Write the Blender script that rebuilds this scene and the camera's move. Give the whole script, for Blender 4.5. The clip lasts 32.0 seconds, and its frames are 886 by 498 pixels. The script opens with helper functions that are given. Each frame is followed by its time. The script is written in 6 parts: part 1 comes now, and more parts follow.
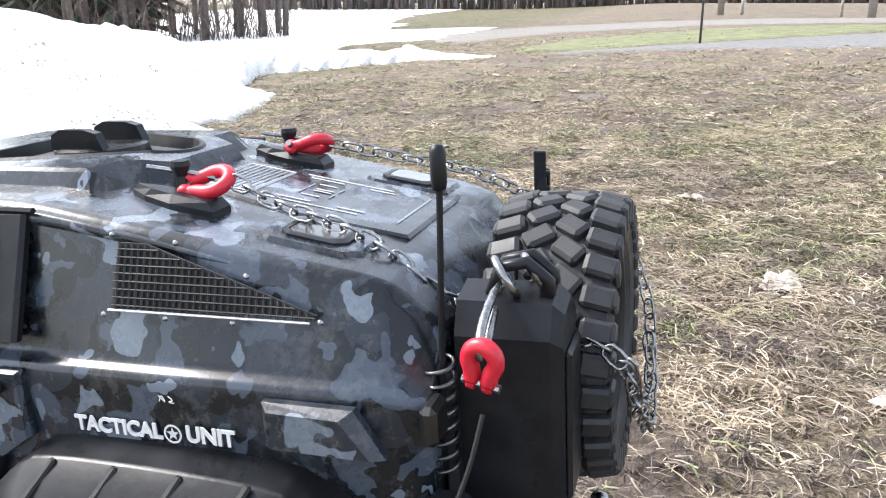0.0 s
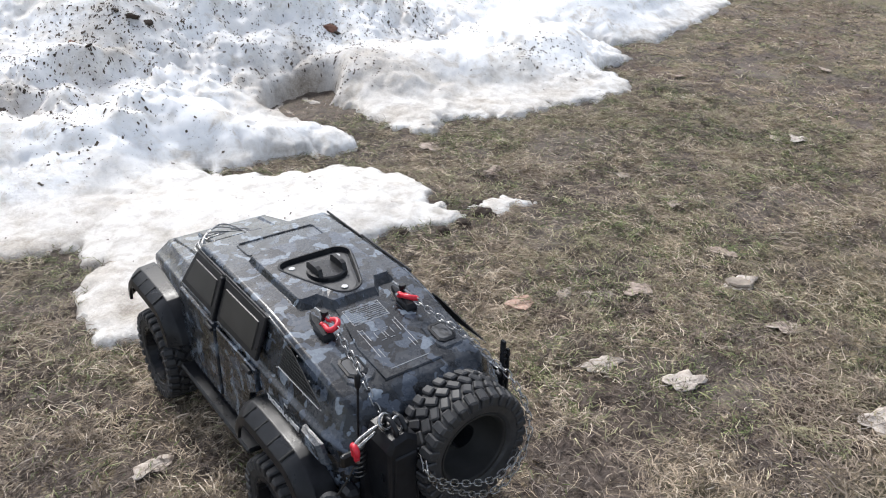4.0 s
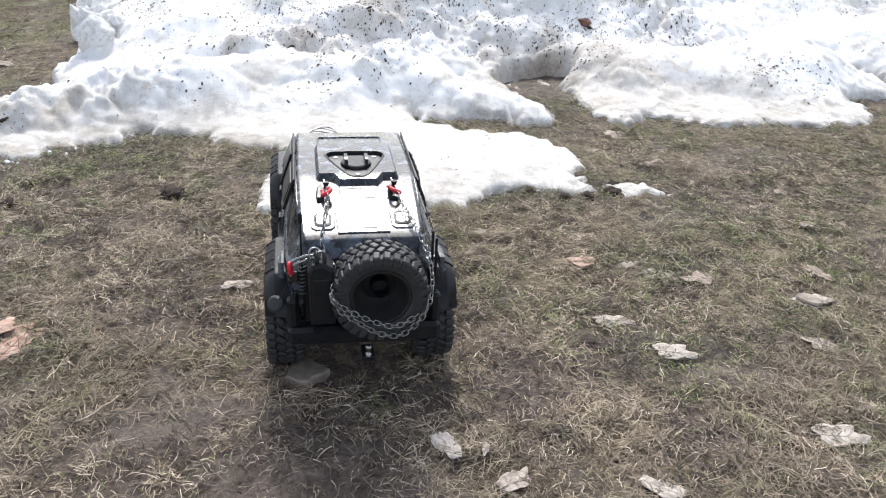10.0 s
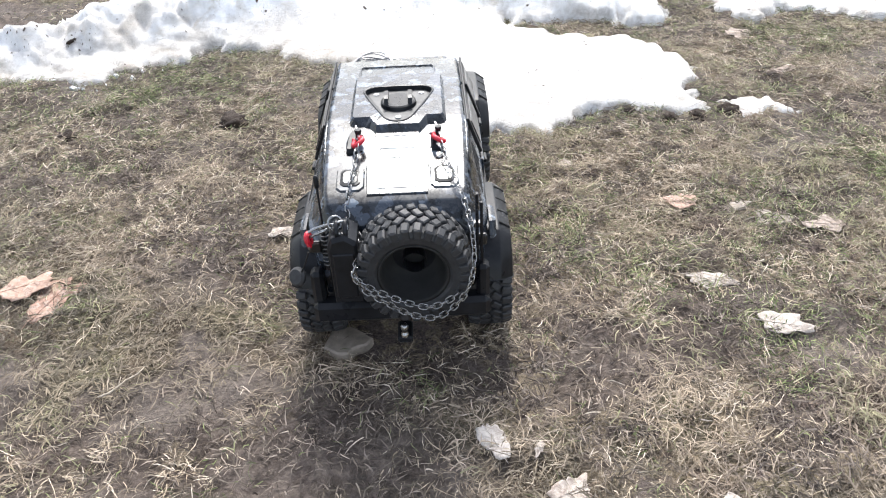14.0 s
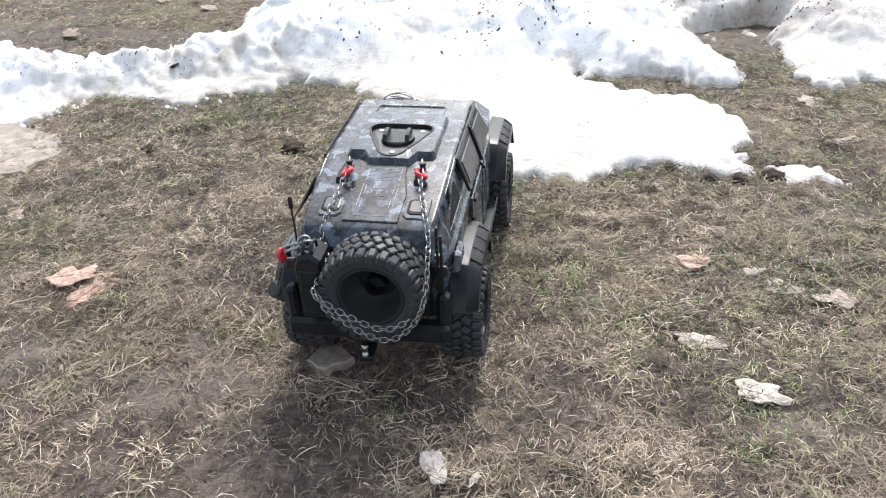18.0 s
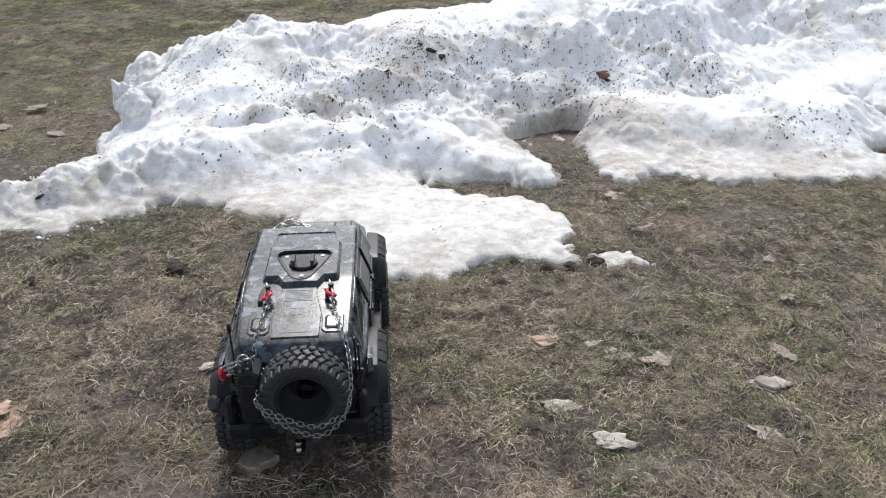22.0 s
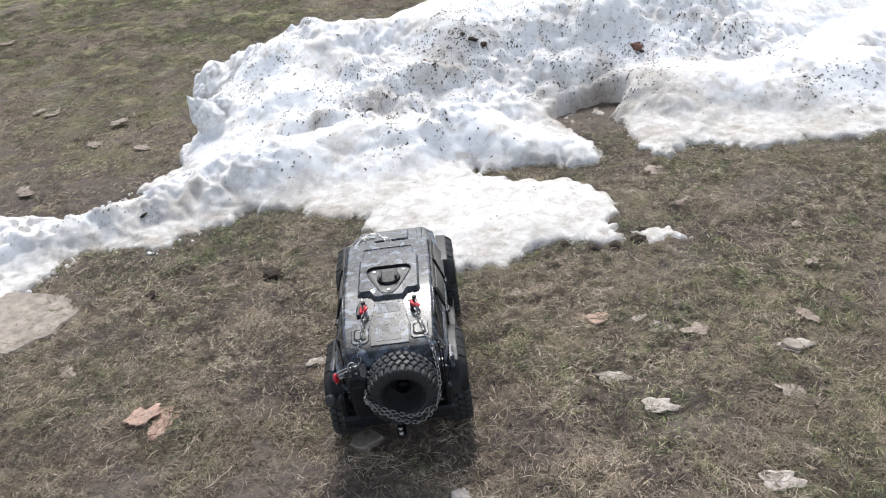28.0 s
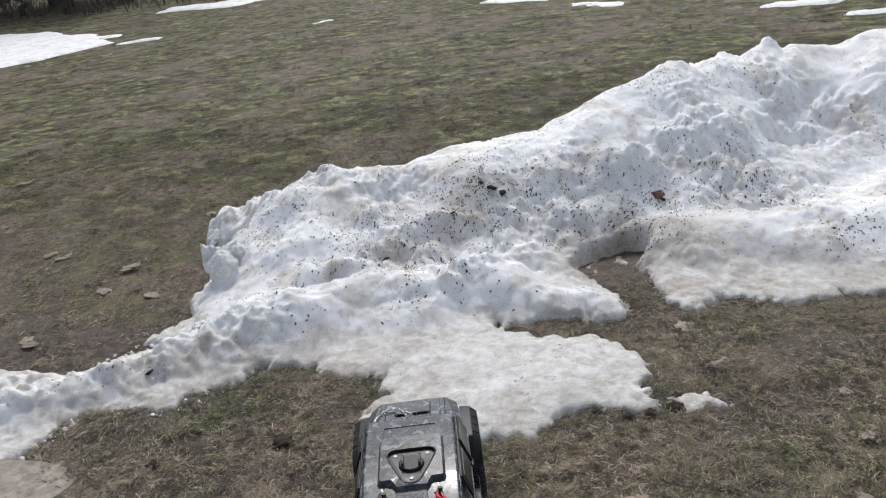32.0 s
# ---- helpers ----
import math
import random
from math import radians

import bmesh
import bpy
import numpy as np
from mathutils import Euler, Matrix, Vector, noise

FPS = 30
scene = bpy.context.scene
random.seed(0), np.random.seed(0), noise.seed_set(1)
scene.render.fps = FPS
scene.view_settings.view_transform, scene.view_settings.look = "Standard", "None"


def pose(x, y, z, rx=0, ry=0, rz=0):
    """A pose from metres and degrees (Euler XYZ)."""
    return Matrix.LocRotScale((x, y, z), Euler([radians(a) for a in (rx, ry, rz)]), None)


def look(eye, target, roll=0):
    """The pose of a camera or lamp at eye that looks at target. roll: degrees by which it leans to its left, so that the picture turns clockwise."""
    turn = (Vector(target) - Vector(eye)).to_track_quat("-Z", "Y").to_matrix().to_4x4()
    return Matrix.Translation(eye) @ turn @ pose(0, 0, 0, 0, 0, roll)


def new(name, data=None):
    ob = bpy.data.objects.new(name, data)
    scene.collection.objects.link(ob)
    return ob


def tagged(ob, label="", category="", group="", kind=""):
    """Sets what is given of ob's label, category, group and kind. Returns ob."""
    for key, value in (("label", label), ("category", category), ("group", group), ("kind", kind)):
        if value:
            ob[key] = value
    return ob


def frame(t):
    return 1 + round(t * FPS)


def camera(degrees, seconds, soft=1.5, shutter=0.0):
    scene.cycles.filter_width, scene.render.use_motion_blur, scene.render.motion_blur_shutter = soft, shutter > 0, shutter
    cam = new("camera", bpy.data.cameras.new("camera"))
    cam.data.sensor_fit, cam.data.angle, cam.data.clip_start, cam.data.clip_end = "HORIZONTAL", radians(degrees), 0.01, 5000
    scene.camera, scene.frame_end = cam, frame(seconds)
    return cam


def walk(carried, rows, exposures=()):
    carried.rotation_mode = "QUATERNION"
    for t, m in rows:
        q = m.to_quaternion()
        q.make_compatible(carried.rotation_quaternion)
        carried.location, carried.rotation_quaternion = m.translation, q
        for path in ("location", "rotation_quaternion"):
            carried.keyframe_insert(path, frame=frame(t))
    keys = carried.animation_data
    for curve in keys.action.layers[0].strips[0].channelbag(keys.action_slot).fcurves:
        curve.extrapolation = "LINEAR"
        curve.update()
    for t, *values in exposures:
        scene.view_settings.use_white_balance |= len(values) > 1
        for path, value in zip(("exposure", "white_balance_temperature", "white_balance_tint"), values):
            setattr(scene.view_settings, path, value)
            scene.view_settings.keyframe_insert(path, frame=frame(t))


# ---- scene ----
cam = camera(57.4, 32.0, soft=1.1)
METRES, EYE, TILT, LEAN, TURN = 2.75, 0.3014, -17.0, 0.0, -77.0
ROWS = [
    (0.0, 0.0, 0.0, 0.0, 0.0, 0.0, -0.0),
    (0.5, 0.0046, 0.0114, 0.004, 0.02, -0.33, 1.54),
    (1.0, 0.0063, 0.0094, 0.027, 2.34, -5.28, 0.57),
    (1.5, 0.0087, 0.0045, 0.0602, 8.52, -9.18, -4.91),
    (2.0, 0.0209, -0.0122, 0.0898, 11.52, -11.22, -6.18),
    (2.5, 0.0377, -0.0579, 0.1112, 13.16, -11.98, -6.68),
    (3.0, 0.0605, -0.0694, 0.112, 16.04, -13.75, -8.75),
    (3.5, 0.0964, -0.0727, 0.1195, 28.03, -15.66, -10.5),
    (4.0, 0.1247, -0.0928, 0.1149, 33.93, -15.7, -12.68),
    (4.5, 0.1502, -0.1112, 0.1166, 38.62, -15.8, -14.82),
    (6.5, 0.2369, -0.0892, 0.1241, 49.35, -19.33, -17.81),
    (7.0, 0.2618, -0.0958, 0.1222, 51.71, -20.05, -18.16),
    (7.5, 0.2778, -0.0802, 0.1317, 55.25, -21.43, -17.77),
    (8.0, 0.2852, -0.0744, 0.1353, 58.76, -22.39, -17.72),
    (8.5, 0.2918, -0.068, 0.1378, 61.9, -22.91, -17.56),
    (9.0, 0.2928, -0.062, 0.1398, 62.22, -22.58, -17.95),
    (9.5, 0.2925, -0.053, 0.1415, 61.9, -22.28, -18.29),
    (10.0, 0.2926, -0.0457, 0.1413, 61.67, -22.51, -18.28),
    (10.5, 0.2932, -0.042, 0.1452, 61.96, -23.14, -18.03),
    (11.0, 0.2908, -0.0408, 0.1451, 62.26, -23.84, -17.75),
    (11.5, 0.2842, -0.039, 0.1478, 62.55, -24.4, -17.43),
    (12.0, 0.2727, -0.0297, 0.1473, 63.28, -25.36, -17.29),
    (12.5, 0.2566, -0.0185, 0.1446, 65.45, -29.5, -16.16),
    (13.0, 0.2471, -0.0082, 0.1442, 66.51, -31.49, -14.81),
    (13.5, 0.2442, -0.0029, 0.1439, 67.8, -32.87, -14.06),
    (14.0, 0.2444, 0.0118, 0.1534, 69.98, -32.91, -14.0),
    (14.5, 0.2455, 0.0253, 0.1565, 74.1, -32.87, -13.71),
    (16.5, 0.2735, 0.0561, 0.1696, 79.85, -32.82, -15.05),
    (17.0, 0.2748, 0.0622, 0.1697, 80.53, -32.55, -14.94),
    (17.5, 0.2761, 0.0672, 0.1712, 81.05, -32.47, -14.52),
    (18.0, 0.2765, 0.0669, 0.1742, 81.22, -32.53, -14.14),
    (18.5, 0.2761, 0.0662, 0.1757, 81.44, -32.64, -14.17),
    (19.0, 0.2769, 0.0667, 0.1764, 81.51, -32.61, -14.14),
    (19.5, 0.278, 0.0638, 0.179, 81.51, -32.48, -14.11),
    (20.0, 0.2789, 0.0601, 0.1805, 81.72, -32.21, -14.68),
    (20.5, 0.284, 0.0592, 0.185, 81.6, -31.84, -15.21),
    (21.0, 0.2942, 0.0469, 0.1948, 77.06, -29.5, -16.36),
    (21.5, 0.3167, 0.0162, 0.2038, 72.41, -25.44, -15.69),
    (22.0, 0.3244, 0.0065, 0.2113, 67.53, -23.16, -15.43),
    (22.5, 0.3307, 0.0037, 0.2172, 69.74, -22.71, -12.68),
    (23.0, 0.3359, -0.0054, 0.2357, 70.52, -21.96, -11.69),
    (23.5, 0.3441, -0.0098, 0.2365, 71.3, -27.13, -10.53),
    (24.0, 0.3486, -0.0132, 0.2484, 70.97, -32.96, -9.28),
    (24.5, 0.3439, -0.0163, 0.2536, 71.1, -32.67, -9.78),
    (25.0, 0.3389, -0.0185, 0.2575, 71.22, -30.31, -10.25),
    (25.5, 0.3362, -0.0245, 0.26, 71.37, -29.9, -11.11),
    (27.5, 0.3504, -0.0459, 0.2737, 70.4, -29.44, -11.15),
    (28.0, 0.3696, -0.0369, 0.2821, 68.93, -27.68, -9.62),
    (28.5, 0.3769, -0.0467, 0.2831, 69.85, -26.05, -8.43),
    (29.0, 0.3825, -0.0481, 0.28, 71.01, -25.28, -8.61),
    (29.5, 0.3994, -0.0455, 0.2817, 71.6, -24.5, -8.87),
    (30.0, 0.4038, -0.0527, 0.2778, 71.72, -24.16, -8.96),
    (30.5, 0.3958, -0.0632, 0.2712, 70.15, -25.47, -9.22),
    (31.0, 0.3833, -0.0688, 0.2765, 68.99, -25.51, -9.25),
    (31.5, 0.3603, -0.068, 0.2867, 68.65, -22.26, -9.29),
    (32.0, 0.3222, -0.0339, 0.2951, 69.55, -19.04, -9.52),
]
# the camera opens and closes its iris on the way: seconds, stops
EXPOSURE = [(0.0, 1.4), (1.0, 1.15), (2.0, 0.8), (3.0, 0.58), (4.0, 0.4), (7.0, 0.6), (9.0, 0.6), (11.0, 0.5), (13.0, 0.75), (14.0, 1.0), (17.0, 0.95), (19.0, 0.82), (21.0, 0.6), (22.0, 0.2), (23.0, 0.0), (24.0, 0.28), (25.0, 0.47), (28.0, 0.3), (29.0, 0.1), (30.0, -0.02), (31.0, 0.05), (32.0, -0.35)]
walk(cam, [(t, pose(-0.324, 0, EYE, TILT, LEAN, TURN) @ pose(METRES * x, METRES * y, METRES * z, 90 + pitch, roll, yaw)) for t, x, y, z, yaw, pitch, roll in ROWS],
     [(t, e, 6500, 10) for t, e in EXPOSURE])

# ---- sky and sun ----
SUN_ELEV, SUN_AZ = 46.0, 82.0    # degrees; azimuth counted from +x towards +y
world = bpy.data.worlds.new("sky")
scene.world = world
world.use_nodes = True
wn = world.node_tree.nodes
sky = wn.new("ShaderNodeTexSky")
sky.sky_type = "NISHITA"
sky.sun_disc = False
sky.sun_elevation = radians(SUN_ELEV)
sky.dust_density, sky.air_density, sky.ozone_density = 2.0, 1.0, 1.0
sky.sun_rotation = radians(90 - SUN_AZ)
haze = wn.new("ShaderNodeHueSaturation")      # thin high haze takes most of the colour out of the sky
haze.inputs["Saturation"].default_value = 0.5
world.node_tree.links.new(sky.outputs[0], haze.inputs["Color"])
world.node_tree.links.new(haze.outputs[0], wn["Background"].inputs[0])
wn["Background"].inputs[1].default_value = 0.21
sun_data = bpy.data.lights.new("sun", "SUN")
sun_data.energy, sun_data.angle, sun_data.color = 2.5, radians(14), (1.0, 0.985, 0.96)
sun_ob = new("sun", sun_data)
sx, sy, sz = math.cos(radians(SUN_ELEV)) * math.cos(radians(SUN_AZ)), math.cos(radians(SUN_ELEV)) * math.sin(radians(SUN_AZ)), math.sin(radians(SUN_ELEV))
sun_ob.matrix_world = look((sx * 20, sy * 20, sz * 20), (0, 0, 0))


# ---- materials ----
class Mat:
    """A small node-material builder."""

    def __init__(self, name, rough=0.6, metal=0.0, spec=0.5, coat=0.0):
        self.m = bpy.data.materials.new(name)
        self.m.use_nodes = True
        self.t = self.m.node_tree
        self.b = self.t.nodes["Principled BSDF"]
        self.b.inputs["Roughness"].default_value = rough
        self.b.inputs["Metallic"].default_value = metal
        self.b.inputs["Specular IOR Level"].default_value = spec
        self.b.inputs["Coat Weight"].default_value = coat
        self.b.inputs["Coat Roughness"].default_value = 0.06
        self.tc = self.t.nodes.new("ShaderNodeTexCoord")

    def link(self, a, b):
        self.t.links.new(a, b)

    def noise(self, scale, detail=4.0, rough=0.6, distort=0.0, coord="Object"):
        n = self.t.nodes.new("ShaderNodeTexNoise")
        n.inputs["Scale"].default_value = scale
        n.inputs["Detail"].default_value = detail
        n.inputs["Roughness"].default_value = rough
        n.inputs["Distortion"].default_value = distort
        self.link(self.tc.outputs[coord], n.inputs["Vector"])
        return n.outputs["Fac"]

    def ramp(self, fac, stops, mode="LINEAR"):
        r = self.t.nodes.new("ShaderNodeValToRGB")
        r.color_ramp.interpolation = mode
        els = r.color_ramp.elements
        while len(els) < len(stops):
            els.new(0.5)
        for e, (p, c) in zip(els, stops):
            e.position = p
            e.color = (*c, 1) if len(c) == 3 else c
        self.link(fac, r.inputs[0])
        return r.outputs[0]

    def mix(self, fac, a, b, mode="MIX"):
        x = self.t.nodes.new("ShaderNodeMix")
        x.data_type = "RGBA"
        x.blend_type = mode
        for sock, val in ((x.inputs[0], fac), (x.inputs[6], a), (x.inputs[7], b)):
            if isinstance(val, (int, float)):
                sock.default_value = val
            elif isinstance(val, tuple):
                sock.default_value = (*val, 1)
            else:
                self.link(val, sock)
        return x.outputs[2]

    def color(self, c):
        if isinstance(c, tuple):
            self.b.inputs["Base Color"].default_value = (*c, 1)
        else:
            self.link(c, self.b.inputs["Base Color"])
        return self

    def bump(self, h, strength=0.4, dist=0.002):
        n = self.t.nodes.new("ShaderNodeBump")
        n.inputs["Strength"].default_value = strength
        n.inputs["Distance"].default_value = dist
        self.link(h, n.inputs["Height"])
        self.link(n.outputs[0], self.b.inputs["Normal"])
        return self

    def rough(self, sock):
        self.link(sock, self.b.inputs["Roughness"])
        return self

    def attribute(self, name):
        a = self.t.nodes.new("ShaderNodeAttribute")
        a.attribute_name = name
        return a.outputs["Fac"]

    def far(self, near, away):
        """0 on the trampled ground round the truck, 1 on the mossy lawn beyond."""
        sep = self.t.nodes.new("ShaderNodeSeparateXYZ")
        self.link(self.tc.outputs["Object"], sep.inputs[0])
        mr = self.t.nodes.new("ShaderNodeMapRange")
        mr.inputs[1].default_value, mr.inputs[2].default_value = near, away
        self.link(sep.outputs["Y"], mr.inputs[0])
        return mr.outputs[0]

    def island(self):
        return self.t.nodes.new("ShaderNodeNewGeometry").outputs["Random Per Island"]


def g(v):
    return (v, v, v)


def speckled(name, c1, c2, scale, rough=0.6, metal=0.0, bump=0.3, dist=0.0006, coat=0.0):
    m = Mat(name, rough, metal, coat=coat)
    f = m.noise(scale, 5, 0.65)
    m.color(m.ramp(f, [(0.3, c1), (0.7, c2)]))
    m.rough(m.ramp(m.noise(scale * 0.37, 3), [(0.3, g(max(0.03, rough - 0.12))), (0.7, g(min(1, rough + 0.12)))]))
    if bump:
        m.bump(f, bump, dist)
    return m.m


def make_camo():
    m = Mat("camouflage_paint", 0.3, 0.0, 0.36, coat=0.16)
    m.b.inputs["Coat Roughness"].default_value = 0.07
    a = m.noise(42, 2.5, 0.5, 0.35)
    b = m.noise(52, 2.5, 0.5, 0.35)
    base = m.ramp(a, [(0.0, (0.006, 0.008, 0.011)), (0.50, (0.018, 0.023, 0.031))], "CONSTANT")
    f1 = m.ramp(b, [(0.0, g(0)), (0.565, g(1))], "CONSTANT")
    base = m.mix(f1, base, (0.047, 0.060, 0.082))
    sh = m.t.nodes.new("ShaderNodeMapping")
    sh.inputs["Location"].default_value = (3.1, 1.7, 0.4)
    m.link(m.tc.outputs["Object"], sh.inputs[0])
    n = m.t.nodes.new("ShaderNodeTexNoise")
    n.inputs["Scale"].default_value, n.inputs["Detail"].default_value, n.inputs["Distortion"].default_value = 50, 2.5, 0.35
    m.link(sh.outputs[0], n.inputs["Vector"])
    f2 = m.ramp(n.outputs["Fac"], [(0.0, g(0)), (0.605, g(1))], "CONSTANT")
    base = m.mix(f2, base, (0.122, 0.149, 0.184))
    dust = m.mix(0.5, m.noise(21, 6, 0.75, 0.5), m.noise(240, 4, 0.7))      # dried splashes and dust film
    m.color(m.mix(m.ramp(dust, [(0.52, g(0.0)), (0.62, g(0.14))]), base, (0.24, 0.235, 0.225)))
    m.rough(m.ramp(m.mix(0.5, m.noise(60, 5), dust), [(0.42, g(0.19)), (0.62, g(0.38))]))
    m.bump(m.noise(45, 2), 0.08, 0.001)
    return m.m


def make_ground():
    m = Mat("thawed_lawn_soil", 0.9, 0.0, 0.16)
    big = m.noise(1.6, 4, 0.6, 0.3)
    mid = m.mix(0.55, m.noise(9, 6, 0.72, 0.5), m.noise(46, 5, 0.7, 0.8))
    fine = m.mix(0.5, m.noise(110, 6, 0.78, 0.5), m.noise(330, 4, 0.7))
    soil = m.ramp(fine, [(0.36, (0.020, 0.015, 0.013)), (0.64, (0.165, 0.132, 0.112))])
    straw = m.ramp(fine, [(0.36, (0.052, 0.040, 0.027)), (0.64, (0.36, 0.295, 0.200))])
    green = m.ramp(fine, [(0.36, (0.026, 0.030, 0.013)), (0.66, (0.17, 0.175, 0.080))])
    c = m.mix(m.ramp(mid, [(0.47, g(0)), (0.55, g(1))]), soil, straw)
    c = m.mix(m.ramp(m.mix(0.5, big, m.noise(5, 5, 0.7, 0.4)), [(0.50, g(0)), (0.57, g(0.5))]), c, green)
    c = m.mix(m.ramp(m.noise(2.7, 5, 0.7, 0.6), [(0.50, g(0)), (0.62, g(0.7))]), c, m.ramp(fine, [(0.36, (0.034, 0.024, 0.018)), (0.64, (0.175, 0.125, 0.094))]))
    crumbly = m.mix(0.45, m.noise(75, 5, 0.65, 0.6), m.noise(21, 4, 0.65, 0.8))
    wetmud = m.ramp(crumbly, [(0.38, (0.026, 0.020, 0.016)), (0.48, (0.068, 0.053, 0.043)), (0.60, (0.145, 0.117, 0.096))])
    wetmud = m.mix(m.ramp(m.noise(3.3, 4, 0.6, 0.4), [(0.48, g(0.0)), (0.62, g(0.35))]), wetmud, (0.22, 0.190, 0.162))
    c = m.mix(m.ramp(m.attribute("mud"), [(0.15, g(0.0)), (0.6, g(0.9))]), c, wetmud)
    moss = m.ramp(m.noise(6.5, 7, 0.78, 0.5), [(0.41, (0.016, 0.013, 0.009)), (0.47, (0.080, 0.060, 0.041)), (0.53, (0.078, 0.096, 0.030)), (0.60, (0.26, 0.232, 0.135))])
    c = m.mix(1.0, c, (1.20, 1.20, 1.25), "MULTIPLY")
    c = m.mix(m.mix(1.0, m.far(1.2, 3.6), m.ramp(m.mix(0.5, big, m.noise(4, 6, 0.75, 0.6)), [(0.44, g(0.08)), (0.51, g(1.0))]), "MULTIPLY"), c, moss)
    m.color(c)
    m.bump(m.mix(0.5, fine, mid), 1.0, 0.014)
    m.rough(m.mix(m.ramp(m.attribute("mud"), [(0.3, g(0.0)), (0.75, g(0.75))]), m.ramp(mid, [(0.4, g(0.65)), (0.6, g(1.0))]), m.ramp(crumbly, [(0.4, g(0.42)), (0.6, g(0.75))])))
    return m.m


def make_snow():
    m = Mat("old_granular_snow", 0.6, 0.0, 0.35)
    fine = m.noise(260, 4, 0.75)
    mid = m.noise(30, 6, 0.7, 0.4)
    big = m.noise(5.5, 5, 0.65, 0.6)
    white = m.mix(m.ramp(mid, [(0.36, g(0)), (0.58, g(1))]), (0.84, 0.85, 0.865), (0.94, 0.942, 0.942))
    grime = m.ramp(m.mix(0.5, mid, fine), [(0.36, (0.13, 0.098, 0.068)), (0.62, (0.48, 0.425, 0.355))])
    beige = m.ramp(mid, [(0.35, (0.47, 0.415, 0.34)), (0.65, (0.79, 0.755, 0.70))])
    c = m.mix(m.ramp(big, [(0.50, g(0)), (0.62, g(0.6))]), white, beige)
    c = m.mix(m.ramp(m.noise(13, 6, 0.75, 0.8), [(0.53, g(0)), (0.65, g(0.8))]), c, beige)
    c = m.mix(m.ramp(m.noise(150, 3, 0.7), [(0.645, g(0)), (0.70, g(0.7))]), c, (0.14, 0.115, 0.09))
    wet = m.ramp(m.mix(0.6, m.noise(16, 6, 0.75, 0.7), mid), [(0.38, (0.33, 0.295, 0.25)), (0.47, (0.52, 0.49, 0.45)), (0.59, (0.73, 0.72, 0.70))])
    c = m.mix(m.ramp(m.attribute("thin_ice"), [(0.0, g(0)), (1.0, g(0.85))]), c, wet)
    c = m.mix(m.ramp(m.attribute("grime"), [(0.0, g(0)), (1.0, g(0.95))]), c, grime)
    m.color(c)
    m.rough(m.ramp(mid, [(0.3, g(0.4)), (0.7, g(0.8))]))
    m.bump(m.mix(0.5, fine, m.noise(75, 5, 0.75, 0.4)), 0.7, 0.009)
    return m.m


def make_grass(name, stops, rough=0.7, mottle=0.5):
    """Each blade has its own tone; tufts a few centimetres wide and whole patches share stains."""
    m = Mat(name, rough, 0.0, 0.2)
    c = m.ramp(m.island(), stops)
    c = m.mix(m.ramp(m.noise(30, 4, 0.7, 0.8), [(0.43, g(mottle)), (0.51, g(0.0))]), c, (0.052, 0.040, 0.033))
    c = m.mix(m.ramp(m.noise(5.5, 5, 0.7, 0.4), [(0.48, g(0.0)), (0.58, g(0.4))]), c, (0.40, 0.325, 0.222))
    c = m.mix(m.ramp(m.noise(2.6, 6, 0.75, 0.6), [(0.52, g(0.0)), (0.61, g(0.35))]), c, (0.150, 0.118, 0.095))
    c = m.mix(1.0, c, (1.15, 1.14, 1.24), "MULTIPLY")
    c = m.mix(m.ramp(m.noise(1.9, 6, 0.75, 0.5), [(0.50, g(0.0)), (0.60, g(0.18))]), c, (0.20, 0.195, 0.095))
    far = m.ramp(m.noise(5.2, 7, 0.78, 0.5), [(0.40, (0.030, 0.024, 0.017)), (0.455, (0.125, 0.092, 0.066)), (0.50, (0.058, 0.064, 0.024)), (0.545, (0.084, 0.104, 0.030)), (0.61, (0.25, 0.225, 0.130))])
    c = m.mix(m.mix(1.0, m.far(1.2, 3.2), g(0.85), "MULTIPLY"), c, far)
    m.color(c)
    return m.m


def make_leaf(name, stops, mottle):
    """Matted leaf skin: tone per leaf, blotches, paler veins worn by the winter."""
    m = Mat(name, 0.65, 0.0, 0.3)
    oi = m.t.nodes.new("ShaderNodeObjectInfo")
    tone = m.ramp(oi.outputs["Random"], stops)
    f = m.noise(3.5, 6, 0.75, 0.4)
    # dark blotches: rot, and mottled half-shade painted into the leaf's colour
    c = m.mix(m.ramp(f, [(0.44, g(0.0)), (0.62, g(0.8))]), tone, mottle)
    c = m.mix(m.ramp(m.noise(14, 5, 0.7, 0.6), [(0.5, g(0.0)), (0.62, g(0.4))]), c, (0.55, 0.495, 0.44))
    m.color(c)
    m.bump(m.mix(0.5, f, m.noise(26, 4, 0.7)), 0.7, 0.002)
    return m.m


def make_bark(name, c1, c2):
    m = Mat(name, 0.9)
    f = m.noise(9, 6, 0.7)
    m.color(m.ramp(f, [(0.3, c1), (0.7, c2)])).bump(f, 0.7, 0.02)
    return m.m


